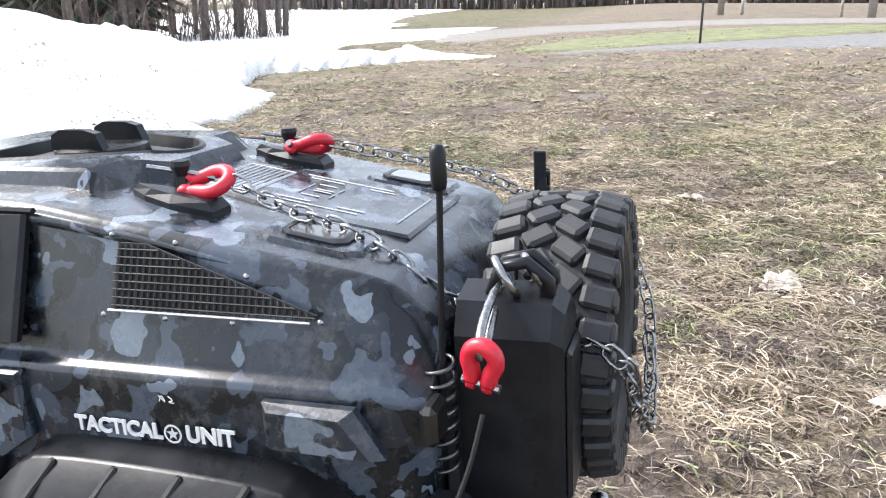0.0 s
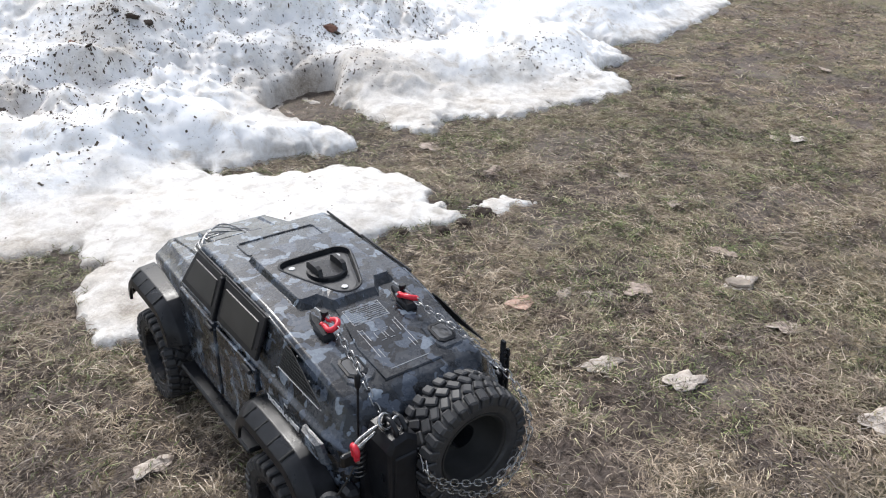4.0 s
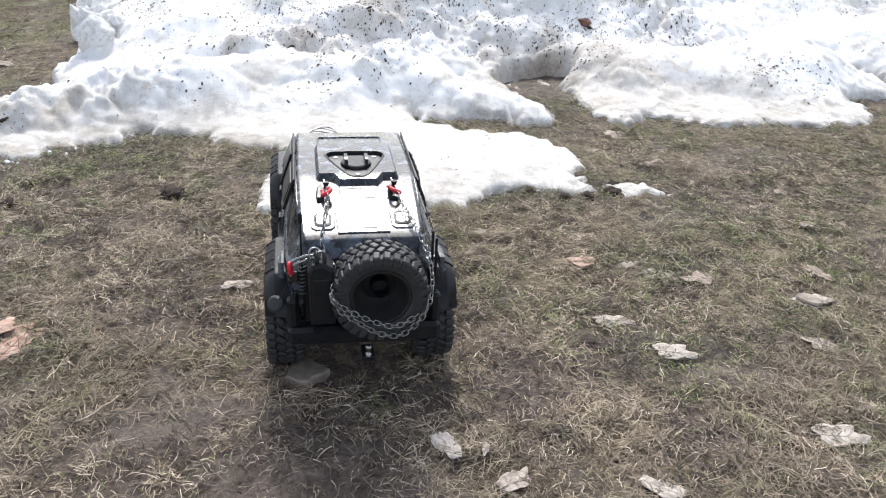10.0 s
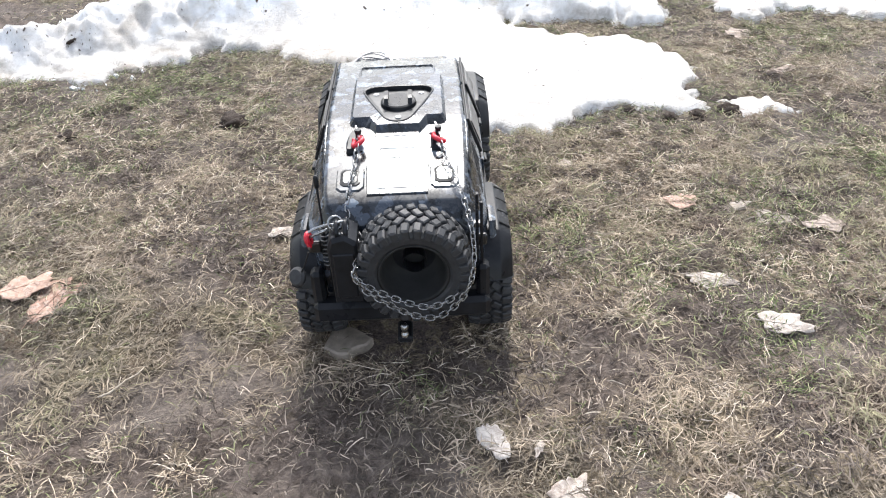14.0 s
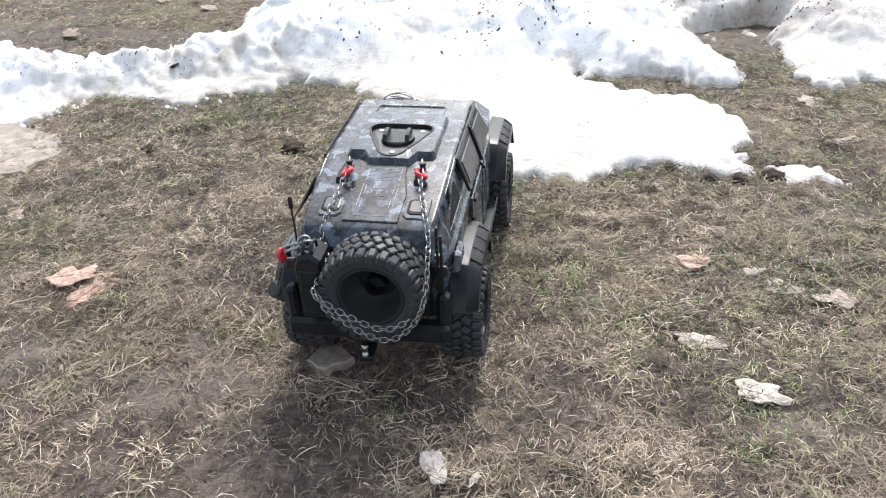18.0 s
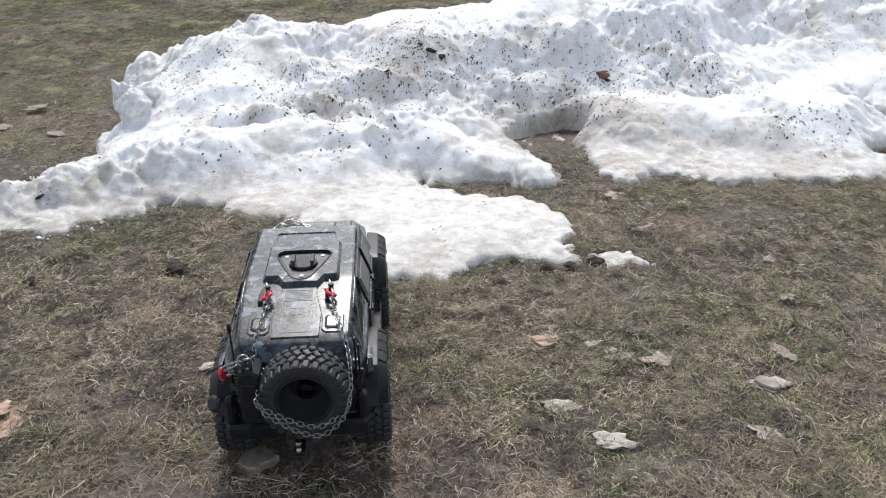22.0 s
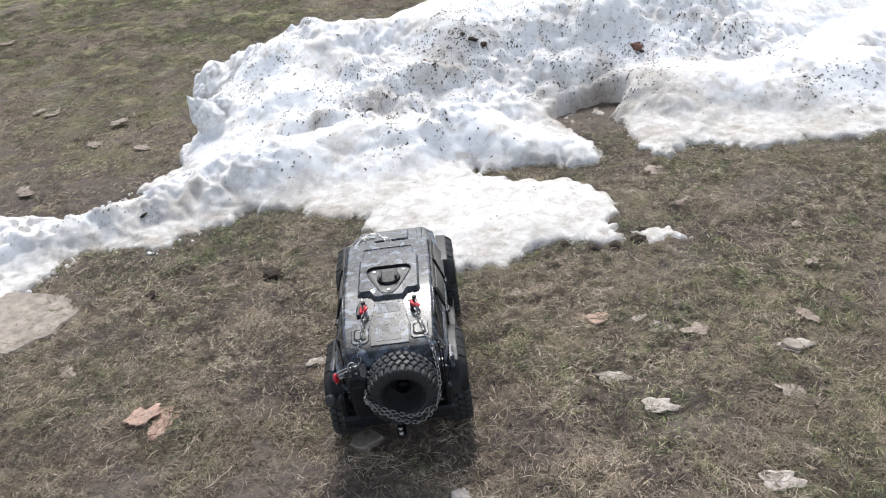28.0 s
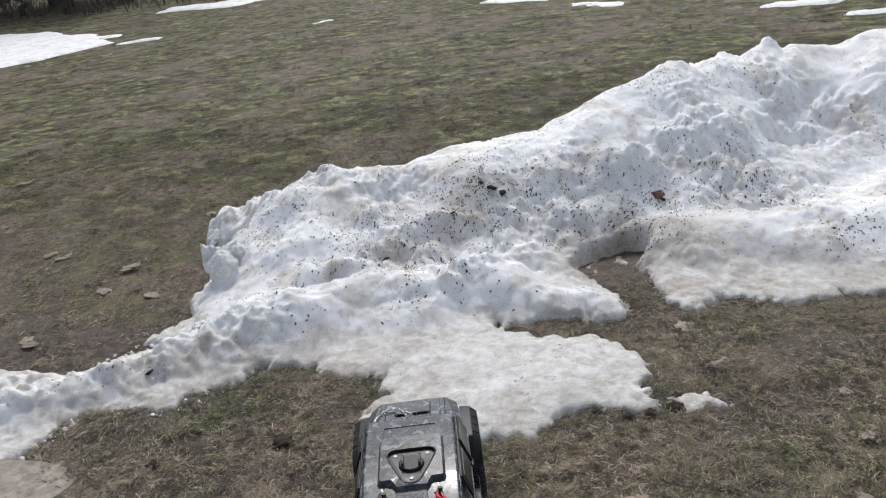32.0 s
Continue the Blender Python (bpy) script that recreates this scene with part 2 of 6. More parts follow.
CAMO = make_camo()
BLACK = speckled("black_moulded_plastic", (0.006, 0.0065, 0.008), (0.014, 0.015, 0.018), 90, 0.36)
BLACK.node_tree.nodes["Principled BSDF"].inputs["Specular IOR Level"].default_value = 0.22
SLOT = speckled("slot_shadow_plastic", g(0.004), g(0.008), 90, 0.7)
WIRE = speckled("dark_wire_lattice", g(0.012), g(0.026), 70, 0.75)
PANE = speckled("grey_window_pane", g(0.05), g(0.08), 60, 0.16, bump=0.03, coat=0.3)
HATCHGREY = speckled("dull_dark_grey_plastic", (0.017, 0.018, 0.021), (0.034, 0.036, 0.041), 90, 0.5)
RUBBER = speckled("tyre_rubber", (0.010, 0.0105, 0.012), (0.028, 0.029, 0.032), 160, 0.60, bump=0.4)
GLASS = speckled("smoked_window_plastic", g(0.006), g(0.012), 30, 0.34, bump=0.05, coat=0.08)
STEEL = speckled("zinc_chain_steel", g(0.20), g(0.40), 300, 0.28, 1.0)
DARKSTEEL = speckled("blackened_steel", g(0.08), g(0.16), 300, 0.35, 1.0)
RED = speckled("red_shackle_paint", (0.42, 0.008, 0.020), (0.58, 0.018, 0.040), 120, 0.38)
DECAL = speckled("white_decal", g(0.62), g(0.75), 200, 0.5, bump=0)
LINE = speckled("silver_panel_line", g(0.40), g(0.55), 200, 0.4, bump=0)
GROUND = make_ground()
SNOW = make_snow()
ICE = speckled("wet_muddy_ice", (0.12, 0.096, 0.076), (0.38, 0.325, 0.265), 30, 0.62, bump=0.5, dist=0.004)
STRAW = make_grass("dead_straw_grass", [(0.0, (0.10, 0.077, 0.054)), (0.35, (0.265, 0.213, 0.140)), (0.75, (0.455, 0.383, 0.263)), (1.0, (0.63, 0.56, 0.425))], mottle=0.8)
GREENGRASS = make_grass("sprouting_green_grass", [(0.0, (0.050, 0.064, 0.026)), (0.5, (0.140, 0.172, 0.066)), (0.85, (0.25, 0.28, 0.120)), (1.0, (0.46, 0.43, 0.26))], mottle=0.35)
DARKGRASS = make_grass("rotting_grass", [(0.0, (0.030, 0.023, 0.018)), (0.6, (0.114, 0.094, 0.073)), (1.0, (0.32, 0.27, 0.205))])
LEAF = make_leaf("dead_leaf", [(0.0, (0.33, 0.255, 0.205)), (0.5, (0.41, 0.345, 0.295)), (1.0, (0.50, 0.44, 0.385))], (0.17, 0.125, 0.095))
PALE_LEAF = make_leaf("bleached_leaf", [(0.0, (0.46, 0.41, 0.36)), (1.0, (0.58, 0.53, 0.48))], (0.22, 0.185, 0.16))
DULL_LEAF = make_leaf("weathered_leaf", [(0.0, (0.20, 0.155, 0.118)), (1.0, (0.31, 0.255, 0.205))], (0.12, 0.088, 0.066))
RED_LEAF = make_leaf("reddish_leaf", [(0.0, (0.40, 0.245, 0.185)), (1.0, (0.47, 0.32, 0.245))], (0.20, 0.12, 0.085))
STICK = speckled("pale_dry_twig", (0.24, 0.19, 0.14), (0.50, 0.44, 0.35), 160, 0.8, bump=0.5, dist=0.0005)
SOIL = speckled("dark_soil", (0.020, 0.013, 0.009), (0.06, 0.04, 0.028), 90, 0.95, bump=0.8, dist=0.003)
LITTER = speckled("dark_needle_litter", (0.030, 0.022, 0.016), (0.12, 0.090, 0.066), 60, 0.9, bump=0)
BARKCHIP = speckled("reddish_bark", (0.10, 0.045, 0.03), (0.22, 0.11, 0.075), 90, 0.9, bump=0.6, dist=0.002)
GRAVEL = speckled("pale_gravel", (0.13, 0.120, 0.108), (0.23, 0.212, 0.19), 25, 0.95, bump=0.8, dist=0.01)
PATHGRAVEL = speckled("grey_path_gravel", (0.10, 0.098, 0.096), (0.19, 0.185, 0.18), 25, 0.95, bump=0.8, dist=0.01)
VERGE = speckled("green_verge", (0.075, 0.085, 0.035), (0.19, 0.195, 0.095), 9, 0.95, bump=0.6, dist=0.02)
BARK = make_bark("grey_bark", (0.05, 0.04, 0.035), (0.16, 0.135, 0.12))
NEEDLES = speckled("conifer_needles", (0.010, 0.018, 0.010), (0.035, 0.05, 0.028), 6, 0.9, bump=0)
WOOD = speckled("weathered_pole_wood", (0.20, 0.18, 0.16), (0.36, 0.33, 0.30), 12, 0.9)


# ---- mesh builders: a geometry is a pair (verts, faces) ----
class Geo:
    def __init__(self):
        self.v, self.f = [], []

    def add(self, verts, faces):
        o = len(self.v)
        self.v += [tuple(p) for p in verts]
        self.f += [tuple(i + o for i in fc) for fc in faces]
        return self

    def join(self, other):
        return self.add(other.v, other.f)

    def moved(self, m):
        out = Geo()
        out.v = [tuple(m @ Vector(p)) for p in self.v]
        out.f = list(self.f)
        return out


def mesh_of(name, geo, material, smooth=False):
    me = bpy.data.meshes.new(name)
    me.from_pydata(geo.v, [], geo.f)
    me.materials.append(material)
    if smooth:
        me.polygons.foreach_set("use_smooth", [True] * len(me.polygons))
    me.update()
    return me


def part(name, geo, material, parent, label="", smooth=False, bevel=0.0):
    ob = new(name, mesh_of(name, geo, material, smooth or bevel > 0))
    ob.parent = parent
    if bevel:
        b = ob.modifiers.new("edge", "BEVEL")
        b.width, b.segments, b.limit_method, b.angle_limit, b.harden_normals = bevel, 3, "ANGLE", radians(18), True
    if label:
        tagged(ob, label)
    return ob


def cbox(c, s, b=0.001, m=None):
    """A box with chamfered edges."""
    hx, hy, hz = s[0] / 2, s[1] / 2, s[2] / 2
    b = min(b, hx * 0.9, hy * 0.9, hz * 0.9)
    vs, idx = [], {}
    for sx_ in (-1, 1):
        for sy_ in (-1, 1):
            for sz_ in (-1, 1):
                for k in range(3):
                    d = [hx - b, hy - b, hz - b]
                    d[k] += b
                    idx[(sx_, sy_, sz_, k)] = len(vs)
                    vs.append(Vector((c[0] * (m is None) + sx_ * d[0], c[1] * (m is None) + sy_ * d[1], c[2] * (m is None) + sz_ * d[2])))
    fs = []
    for k in range(3):
        i, j = (k + 1) % 3, (k + 2) % 3
        for s_ in (-1, 1):
            quad = []
            for a, b_ in ((-1, -1), (1, -1), (1, 1), (-1, 1)):
                key = [0, 0, 0]
                key[k], key[i], key[j] = s_, a, b_
                quad.append(idx[(*key, k)])
            fs.append(tuple(quad if s_ > 0 else quad[::-1]))
    for k in range(3):
        i, j = (k + 1) % 3, (k + 2) % 3
        for a in (-1, 1):
            for b_ in (-1, 1):
                k0, k1 = [0, 0, 0], [0, 0, 0]
                k0[k], k0[i], k0[j] = -1, a, b_
                k1[k], k1[i], k1[j] = 1, a, b_
                q = (idx[(*k0, i)], idx[(*k1, i)], idx[(*k1, j)], idx[(*k0, j)])
                fs.append(q if a * b_ < 0 else q[::-1])
    for sx_ in (-1, 1):
        for sy_ in (-1, 1):
            for sz_ in (-1, 1):
                t = tuple(idx[(sx_, sy_, sz_, k)] for k in range(3))
                fs.append(t if sx_ * sy_ * sz_ > 0 else t[::-1])
    if m is not None:
        mm = Matrix.Translation(c) @ m
        vs = [mm @ p for p in vs]
    return Geo().add(vs, fs)


def tube(points, r, n=8, closed=False, taper=None):
    """A round bar along a line of points."""
    pts = [Vector(p) for p in points]
    k = len(pts)
    vs, fs = [], []
    up = None
    for i, p in enumerate(pts):
        a = pts[(i - 1) % k] if closed or i else p
        b = pts[(i + 1) % k] if closed or i < k - 1 else p
        d = (b - a).normalized()
        if up is None:
            up = Vector((0, 0, 1)) if abs(d.z) < 0.9 else Vector((1, 0, 0))
        side = d.cross(up).normalized()
        up = side.cross(d).normalized()
        rr = r if taper is None else r + (taper - r) * i / (k - 1)
        vs += [p + rr * (math.cos(t) * side + math.sin(t) * up) for t in (2 * math.pi * j / n for j in range(n))]
    for i in range(k if closed else k - 1):
        for j in range(n):
            a, b = i * n + j, i * n + (j + 1) % n
            c, d = ((i + 1) % k) * n + (j + 1) % n, ((i + 1) % k) * n + j
            fs.append((a, d, c, b))
    if not closed:
        fs.append(tuple(range(n)))
        fs.append(tuple(range((k - 1) * n, k * n))[::-1])
    return Geo().add(vs, fs)


def lathe(profile, n=32, m=None):
    """Turns (radius, height) pairs about z."""
    vs, fs = [], []
    for j in range(n):
        t = 2 * math.pi * j / n
        vs += [Vector((r * math.cos(t), r * math.sin(t), h)) for r, h in profile]
    k = len(profile)
    for j in range(n):
        for i in range(k - 1):
            a, b = j * k + i, ((j + 1) % n) * k + i
            fs.append((a, b, b + 1, a + 1))
    if m is not None:
        vs = [m @ p for p in vs]
    return Geo().add(vs, fs)


def slab(poly, lo, hi, place, chamfer=0.0):
    """A plate over a flat outline. place(a, b, h) gives the point for outline (a, b) at height h."""
    n = len(poly)
    ca, cb = sum(p[0] for p in poly) / n, sum(p[1] for p in poly) / n
    rings = [[(a, b, lo) for a, b in poly], [(a, b, hi - chamfer) for a, b in poly]]
    if chamfer:
        shrink = []
        for a, b in poly:
            d = math.hypot(a - ca, b - cb) or 1
            shrink.append((a - (a - ca) / d * chamfer, b - (b - cb) / d * chamfer, hi))
        rings.append(shrink)
    vs = [place(*p) for ring in rings for p in ring]
    fs = []
    for i in range(len(rings) - 1):
        for j in range(n):
            k = (j + 1) % n
            fs.append((i * n + j, i * n + k, (i + 1) * n + k, (i + 1) * n + j))
    fs.append(tuple(range((len(rings) - 1) * n, len(rings) * n)))
    fs.append(tuple(range(n))[::-1])
    return Geo().add(vs, fs)


def catmull(points, step):
    """Points at even steps along a smooth line through the given points."""
    p = [Vector(q) for q in points]
    p = [p[0] * 2 - p[1]] + p + [p[-1] * 2 - p[-2]]
    dense = []
    for i in range(1, len(p) - 2):
        for s in range(24):
            t = s / 24
            a, b, c, d = p[i - 1], p[i], p[i + 1], p[i + 2]
            dense.append(0.5 * (2 * b + (c - a) * t + (2 * a - 5 * b + 4 * c - d) * t * t + (3 * b - a - 3 * c + d) * t ** 3))
    dense.append(p[-2])
    out, left = [dense[0]], step
    for a, b in zip(dense, dense[1:]):
        d = (b - a).length
        pos = 0.0
        while d - pos >= left:
            pos += left
            out.append(a.lerp(b, pos / d))
            left = step
        left -= d - pos
    return out


# ---- terrain ----
def terrain(x, y):
    """Height of the lawn: it falls gently towards +y and levels out far away."""
    y = np.asarray(y, dtype=float)
    return -0.0556 * np.where(y > 0, 12 * np.tanh(y / 12), 2.5 * np.tanh(y / 2.5))


def hash2(ix, iy, seed):
    v = np.sin(ix * 127.1 + iy * 311.7 + seed * 74.7) * 43758.5453
    return v - np.floor(v)


def vnoise(x, y, seed=0):
    """Smooth value noise between -1 and 1 on arrays."""
    ix, iy = np.floor(x), np.floor(y)
    fx, fy = x - ix, y - iy
    fx, fy = fx * fx * fx * (fx * (fx * 6 - 15) + 10), fy * fy * fy * (fy * (fy * 6 - 15) + 10)
    a, b = hash2(ix, iy, seed), hash2(ix + 1, iy, seed)
    c, d = hash2(ix, iy + 1, seed), hash2(ix + 1, iy + 1, seed)
    return 2 * ((a * (1 - fx) + b * fx) * (1 - fy) + (c * (1 - fx) + d * fx) * fy) - 1


def fbm(x, y, scale, octaves=4, seed=0):
    out, amp = 0, 1.0
    for o in range(octaves):
        c, q = math.cos(0.7 + 1.9 * o), math.sin(0.7 + 1.9 * o)
        out = out + amp * vnoise((c * x - q * y) * scale, (q * x + c * y) * scale, seed + o * 13)
        scale, amp = scale * 2.03, amp * 0.5
    return out


def rough_ground(x, y):
    near = np.exp(-(np.hypot(x, y) / 9) ** 2)
    return terrain(x, y) + near * (0.006 * fbm(x, y, 5, 3, 3) + 0.0045 * fbm(x, y, 21, 2, 9) + 0.0040 * fbm(x, y, 47, 2, 19)) - 0.004 * near


def ladder(lo, a, b, hi, step, grow=1.12):
    """Grid lines: even between a and b, ever wider out to lo and hi."""
    mid = list(np.arange(a, b + step / 2, step))
    up, s = [mid[-1]], step
    while up[-1] < hi:
        s *= grow
        up.append(up[-1] + s)
    dn, s = [mid[0]], step
    while dn[-1] > lo:
        s *= grow
        dn.append(dn[-1] - s)
    return np.array(dn[:0:-1] + mid + up[1:])


def sheet(name, xs, ys, height, material, keep=None, attributes=None):
    """A sheet over a grid of lines. keep: which vertices count; faces with none are left out."""
    X, Y = np.meshgrid(xs, ys)
    Z = height(X, Y)
    nx, ny = len(xs), len(ys)
    idx = np.arange(nx * ny).reshape(ny, nx)
    quads = np.stack([idx[:-1, :-1], idx[:-1, 1:], idx[1:, 1:], idx[1:, :-1]], -1).reshape(-1, 4)
    if keep is not None:
        K = keep(X, Y).ravel()
        quads = quads[K[quads].any(1)]
    used = np.unique(quads)
    remap = np.zeros(nx * ny, dtype=int)
    remap[used] = np.arange(len(used))
    pts = np.stack([X.ravel(), Y.ravel(), Z.ravel()], -1)[used]
    quads = remap[quads]
    me = bpy.data.meshes.new(name)
    me.vertices.add(len(pts))
    me.vertices.foreach_set("co", pts.ravel())
    me.loops.add(quads.size)
    me.loops.foreach_set("vertex_index", quads.ravel())
    me.polygons.add(len(quads))
    me.polygons.foreach_set("loop_start", np.arange(0, quads.size, 4))
    me.polygons.foreach_set("use_smooth", np.ones(len(quads), dtype=bool))
    for key, fn in (attributes or {}).items():
        at = me.attributes.new(key, "FLOAT", "POINT")
        at.data.foreach_set("value", fn(X, Y).ravel()[used])
    me.update(calc_edges=True)
    me.materials.append(material)
    return new(name, me)


# ---- the snow bank: plan outlines of its lobes ----
ARM = [(-2.95, 0.66), (-2.4, 0.52), (-1.25, 0.80), (-0.97, 0.82), (-0.91, 0.90), (-0.84, 0.99), (-0.72, 1.0), (-0.63, 0.96), (-0.56, 1.0), (-0.44, 1.05), (-0.38, 1.11), (-0.30, 1.10),
       (-0.2, 1.04), (0.0, 1.2), (-0.2, 1.6), (-0.62, 1.66), (-0.64, 1.48), (-0.76, 1.39), (-0.66, 1.335), (-0.82, 1.30), (-0.9, 1.22), (-1.05, 1.30), (-1.3, 1.45), (-2.4, 1.35), (-2.9, 1.05)]
TONGUE = [(-0.23, 1.04), (-0.12, 0.98), (-0.05, 0.96), (-0.03, 0.86), (-0.09, 0.80), (-0.12, 0.64), (-0.06, 0.60), (0.10, 0.60), (0.22, 0.60), (0.28, 0.59), (0.36, 0.64),
          (0.43, 0.66), (0.48, 0.615), (0.54, 0.635), (0.57, 0.60), (0.59, 0.65), (0.55, 0.71), (0.60, 0.745), (0.605, 0.80), (0.565, 0.94), (0.51, 0.99), (0.40, 1.0), (0.31, 1.08), (0.2, 1.3), (-0.2, 1.3)]
CRUMB = [(0.60, 0.645), (0.62, 0.575), (0.67, 0.58), (0.72, 0.575), (0.695, 0.625), (0.66, 0.64)]
MAIN = [(-0.3, 1.2), (0.2, 1.15), (0.34, 1.13), (0.46, 1.10), (0.54, 1.08), (0.64, 1.06), (0.67, 1.13), (0.64, 1.25), (0.62, 1.38), (0.70, 1.39), (0.8, 1.5), (1.4, 1.5), (1.9, 1.7),
        (2.7, 3.0), (1.8, 2.95), (1.2, 2.75), (0.6, 2.5), (0.1, 2.4), (-0.3, 2.36), (-0.62, 2.26), (-0.66, 2.08), (-0.56, 1.95), (-0.62, 1.64), (-0.5, 1.4)]
APRON = [(0.70, 1.5), (0.78, 1.36), (0.77, 1.22), (0.79, 1.07), (0.85, 1.02), (0.92, 1.08), (1.02, 1.03), (1.07, 0.97), (1.26, 0.98), (1.41, 0.92), (1.57, 0.97), (1.60, 1.10), (1.66, 1.15),
         (1.80, 1.15), (1.81, 1.29), (1.70, 1.38), (1.77, 1.46), (1.90, 1.32), (2.06, 1.27), (2.55, 1.38), (2.95, 1.50), (3.2, 1.75), (3.0, 2.6), (1.2, 2.2)]
BANK = [(1.9, 1.8), (3.0, 1.7), (4.2, 2.2), (4.5, 1.95), (5.04, 1.57), (5.1, 1.2), (5.2, 0.9), (5.7, 1.4), (5.5, 2.4), (4.8, 3.2), (3.6, 3.4), (2.6, 3.2), (1.8, 2.9)]


def inside(poly, x, y):
    """Distance to an outline, positive inside."""
    d2, hit = np.full(x.shape, 1e9), np.zeros(x.shape, dtype=bool)
    for (x0, y0), (x1, y1) in zip(poly, poly[1:] + poly[:1]):
        ex, ey = x1 - x0, y1 - y0
        t = np.clip(((x - x0) * ex + (y - y0) * ey) / (ex * ex + ey * ey), 0, 1)
        d2 = np.minimum(d2, (x - x0 - t * ex) ** 2 + (y - y0 - t * ey) ** 2)
        if y0 != y1:
            hit ^= ((y0 > y) != (y1 > y)) & (x < ex * (y - y0) / ey + x0)
    return np.where(hit, 1, -1) * np.sqrt(d2)


def snow_depth(x, y):
    """Distance inside the snow's edge, over all lobes, with a ragged rim."""
    wx = x + 0.013 * vnoise(x * 17, y * 17, 5) + 0.009 * vnoise(x * 43, y * 43, 6) + 0.004 * vnoise(x * 95, y * 95, 16)
    wy = y + 0.013 * vnoise(x * 17, y * 17, 7) + 0.009 * vnoise(x * 43, y * 43, 8) + 0.004 * vnoise(x * 95, y * 95, 18)
    d = inside(ARM, wx, wy)
    for lobe in (TONGUE, CRUMB, MAIN, APRON, BANK):
        d = np.maximum(d, inside(lobe, wx, wy))
    return d + 0.020 * (np.abs(vnoise(x * 19, y * 19, 25)) - 0.42) + 0.008 * (np.abs(vnoise(x * 47, y * 47, 26)) - 0.4)


def soaked(x, y):
    """Where meltwater soaks the soil along the foot of the snow."""
    close = (x > -1.6) & (x < 2.4) & (y > 0.3) & (y < 2.8)
    d = np.full(np.shape(x), -9.0)
    d[close] = snow_depth(x[close], y[close])
    return 0.65 * np.exp(np.minimum(d, 0) / 0.09) * np.clip(0.75 + 0.9 * fbm(x, y, 7, 3, 191), 0.1, 1.2)


def spots(x, y, places):
    """Soft patches with uneven rims: x, y, two radii, strength."""
    k, out = 1 + 0.35 * fbm(x, y, 14, 3, 203), 0
    for cx, cy, rx, ry, a in places:
        out = out + a * np.exp(-((((x - cx) / rx) ** 2 + ((y - cy) / ry) ** 2) * k) ** 1.5)
    return out


BARE = [(-0.255, 0.035, 0.11, 0.06, 1.0), (-0.06, -0.13, 0.13, 0.10, 0.95), (-0.20, -0.13, 0.10, 0.07, 0.7), (-0.02, 0.02, 0.15, 0.05, 0.6), (-0.36, 0.64, 0.16, 0.07, 0.75), (-0.55, 0.56, 0.12, 0.06, 0.6),
        (0.66, 1.00, 0.10, 0.07, 0.8), (0.70, 1.22, 0.08, 0.12, 0.8), (0.40, 0.24, 0.05, 0.03, 0.7), (0.24, 0.03, 0.07, 0.06, 0.6), (0.20, -0.02, 0.05, 0.04, 0.6), (0.75, 0.55, 0.10, 0.07, 0.5),
        (1.10, 0.75, 0.16, 0.08, 0.7), (1.02, 0.30, 0.10, 0.06, 0.5), (-0.52, 0.10, 0.08, 0.05, 0.6), (-0.40, -0.10, 0.14, 0.08, 0.45), (0.33, -0.02, 0.08, 0.05, 0.4), (0.20, 0.12, 0.05, 0.05, 0.4)]


def mud(x, y):
    """Bare trampled mud along the snow and in scattered patches; behind the truck it also paints in the truck's soft
    shadow.
    """
    return np.clip(np.clip(1.7 * fbm(x, y, 3.4, 3, 97) - 0.95, 0, 0.7) + np.clip(2.0 * fbm(x, y, 11, 2, 99) - 1.1, 0, 0.7) + soaked(x, y) + spots(x, y, BARE), 0, 0.85)


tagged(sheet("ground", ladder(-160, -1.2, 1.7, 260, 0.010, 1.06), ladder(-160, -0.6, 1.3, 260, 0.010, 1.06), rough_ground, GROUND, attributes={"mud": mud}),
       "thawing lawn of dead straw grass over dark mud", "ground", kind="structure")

# the main crest, from its low end to the far bank: x, y, height
SPINE = [(-0.60, 2.03, 0.18), (-0.38, 2.03, 0.21), (-0.28, 2.03, 0.255), (-0.15, 2.03, 0.28), (0.1, 2.03, 0.27), (0.33, 2.06, 0.31), (0.66, 2.09, 0.30), (0.76, 2.1, 0.335), (0.95, 2.13, 0.385),
         (1.15, 2.2, 0.43), (1.4, 2.35, 0.43), (1.85, 2.4, 0.41), (2.25, 2.42, 0.42), (2.9, 2.4, 0.33), (3.6, 2.5, 0.25), (4.5, 2.5, 0.18), (5.1, 1.7, 0.1)]
# lower ridges: from (x, y, height) to (x, y, height), and the half-width
CRESTS = [((-2.4, 0.95, 0.10), (-0.75, 1.14, 0.075), 0.14), ((-0.75, 1.14, 0.075), (-0.35, 1.28, 0.11), 0.12), ((-0.35, 1.3, 0.12), (0.05, 1.33, 0.125), 0.17), ((0.05, 1.33, 0.125), (0.35, 1.33, 0.10), 0.16),
          ((0.25, 1.3, 0.10), (0.55, 1.17, 0.06), 0.11), ((-0.545, 1.675, 0.17), (-0.53, 1.655, 0.17), 0.045), ((-0.45, 1.72, 0.15), (-0.2, 1.66, 0.165), 0.14),
          ((0.12, 1.62, 0.175), (0.30, 1.63, 0.18), 0.075), ((0.95, 1.42, 0.10), (1.5, 1.3, 0.11), 0.20), ((1.5, 1.3, 0.10), (2.4, 1.75, 0.16), 0.25), ((-0.24, 1.48, 0.132), (-0.10, 1.46, 0.140), 0.09)]


def along(x, y, a, b):
    """Share of the way from a to b, and the distance from that line."""
    ex, ey = b[0] - a[0], b[1] - a[1]
    t = np.clip(((x - a[0]) * ex + (y - a[1]) * ey) / (ex * ex + ey * ey), 0, 1)
    return t, np.hypot(x - a[0] - t * ex, y - a[1] - t * ey), (x - a[0]) * ey - (y - a[1]) * ex


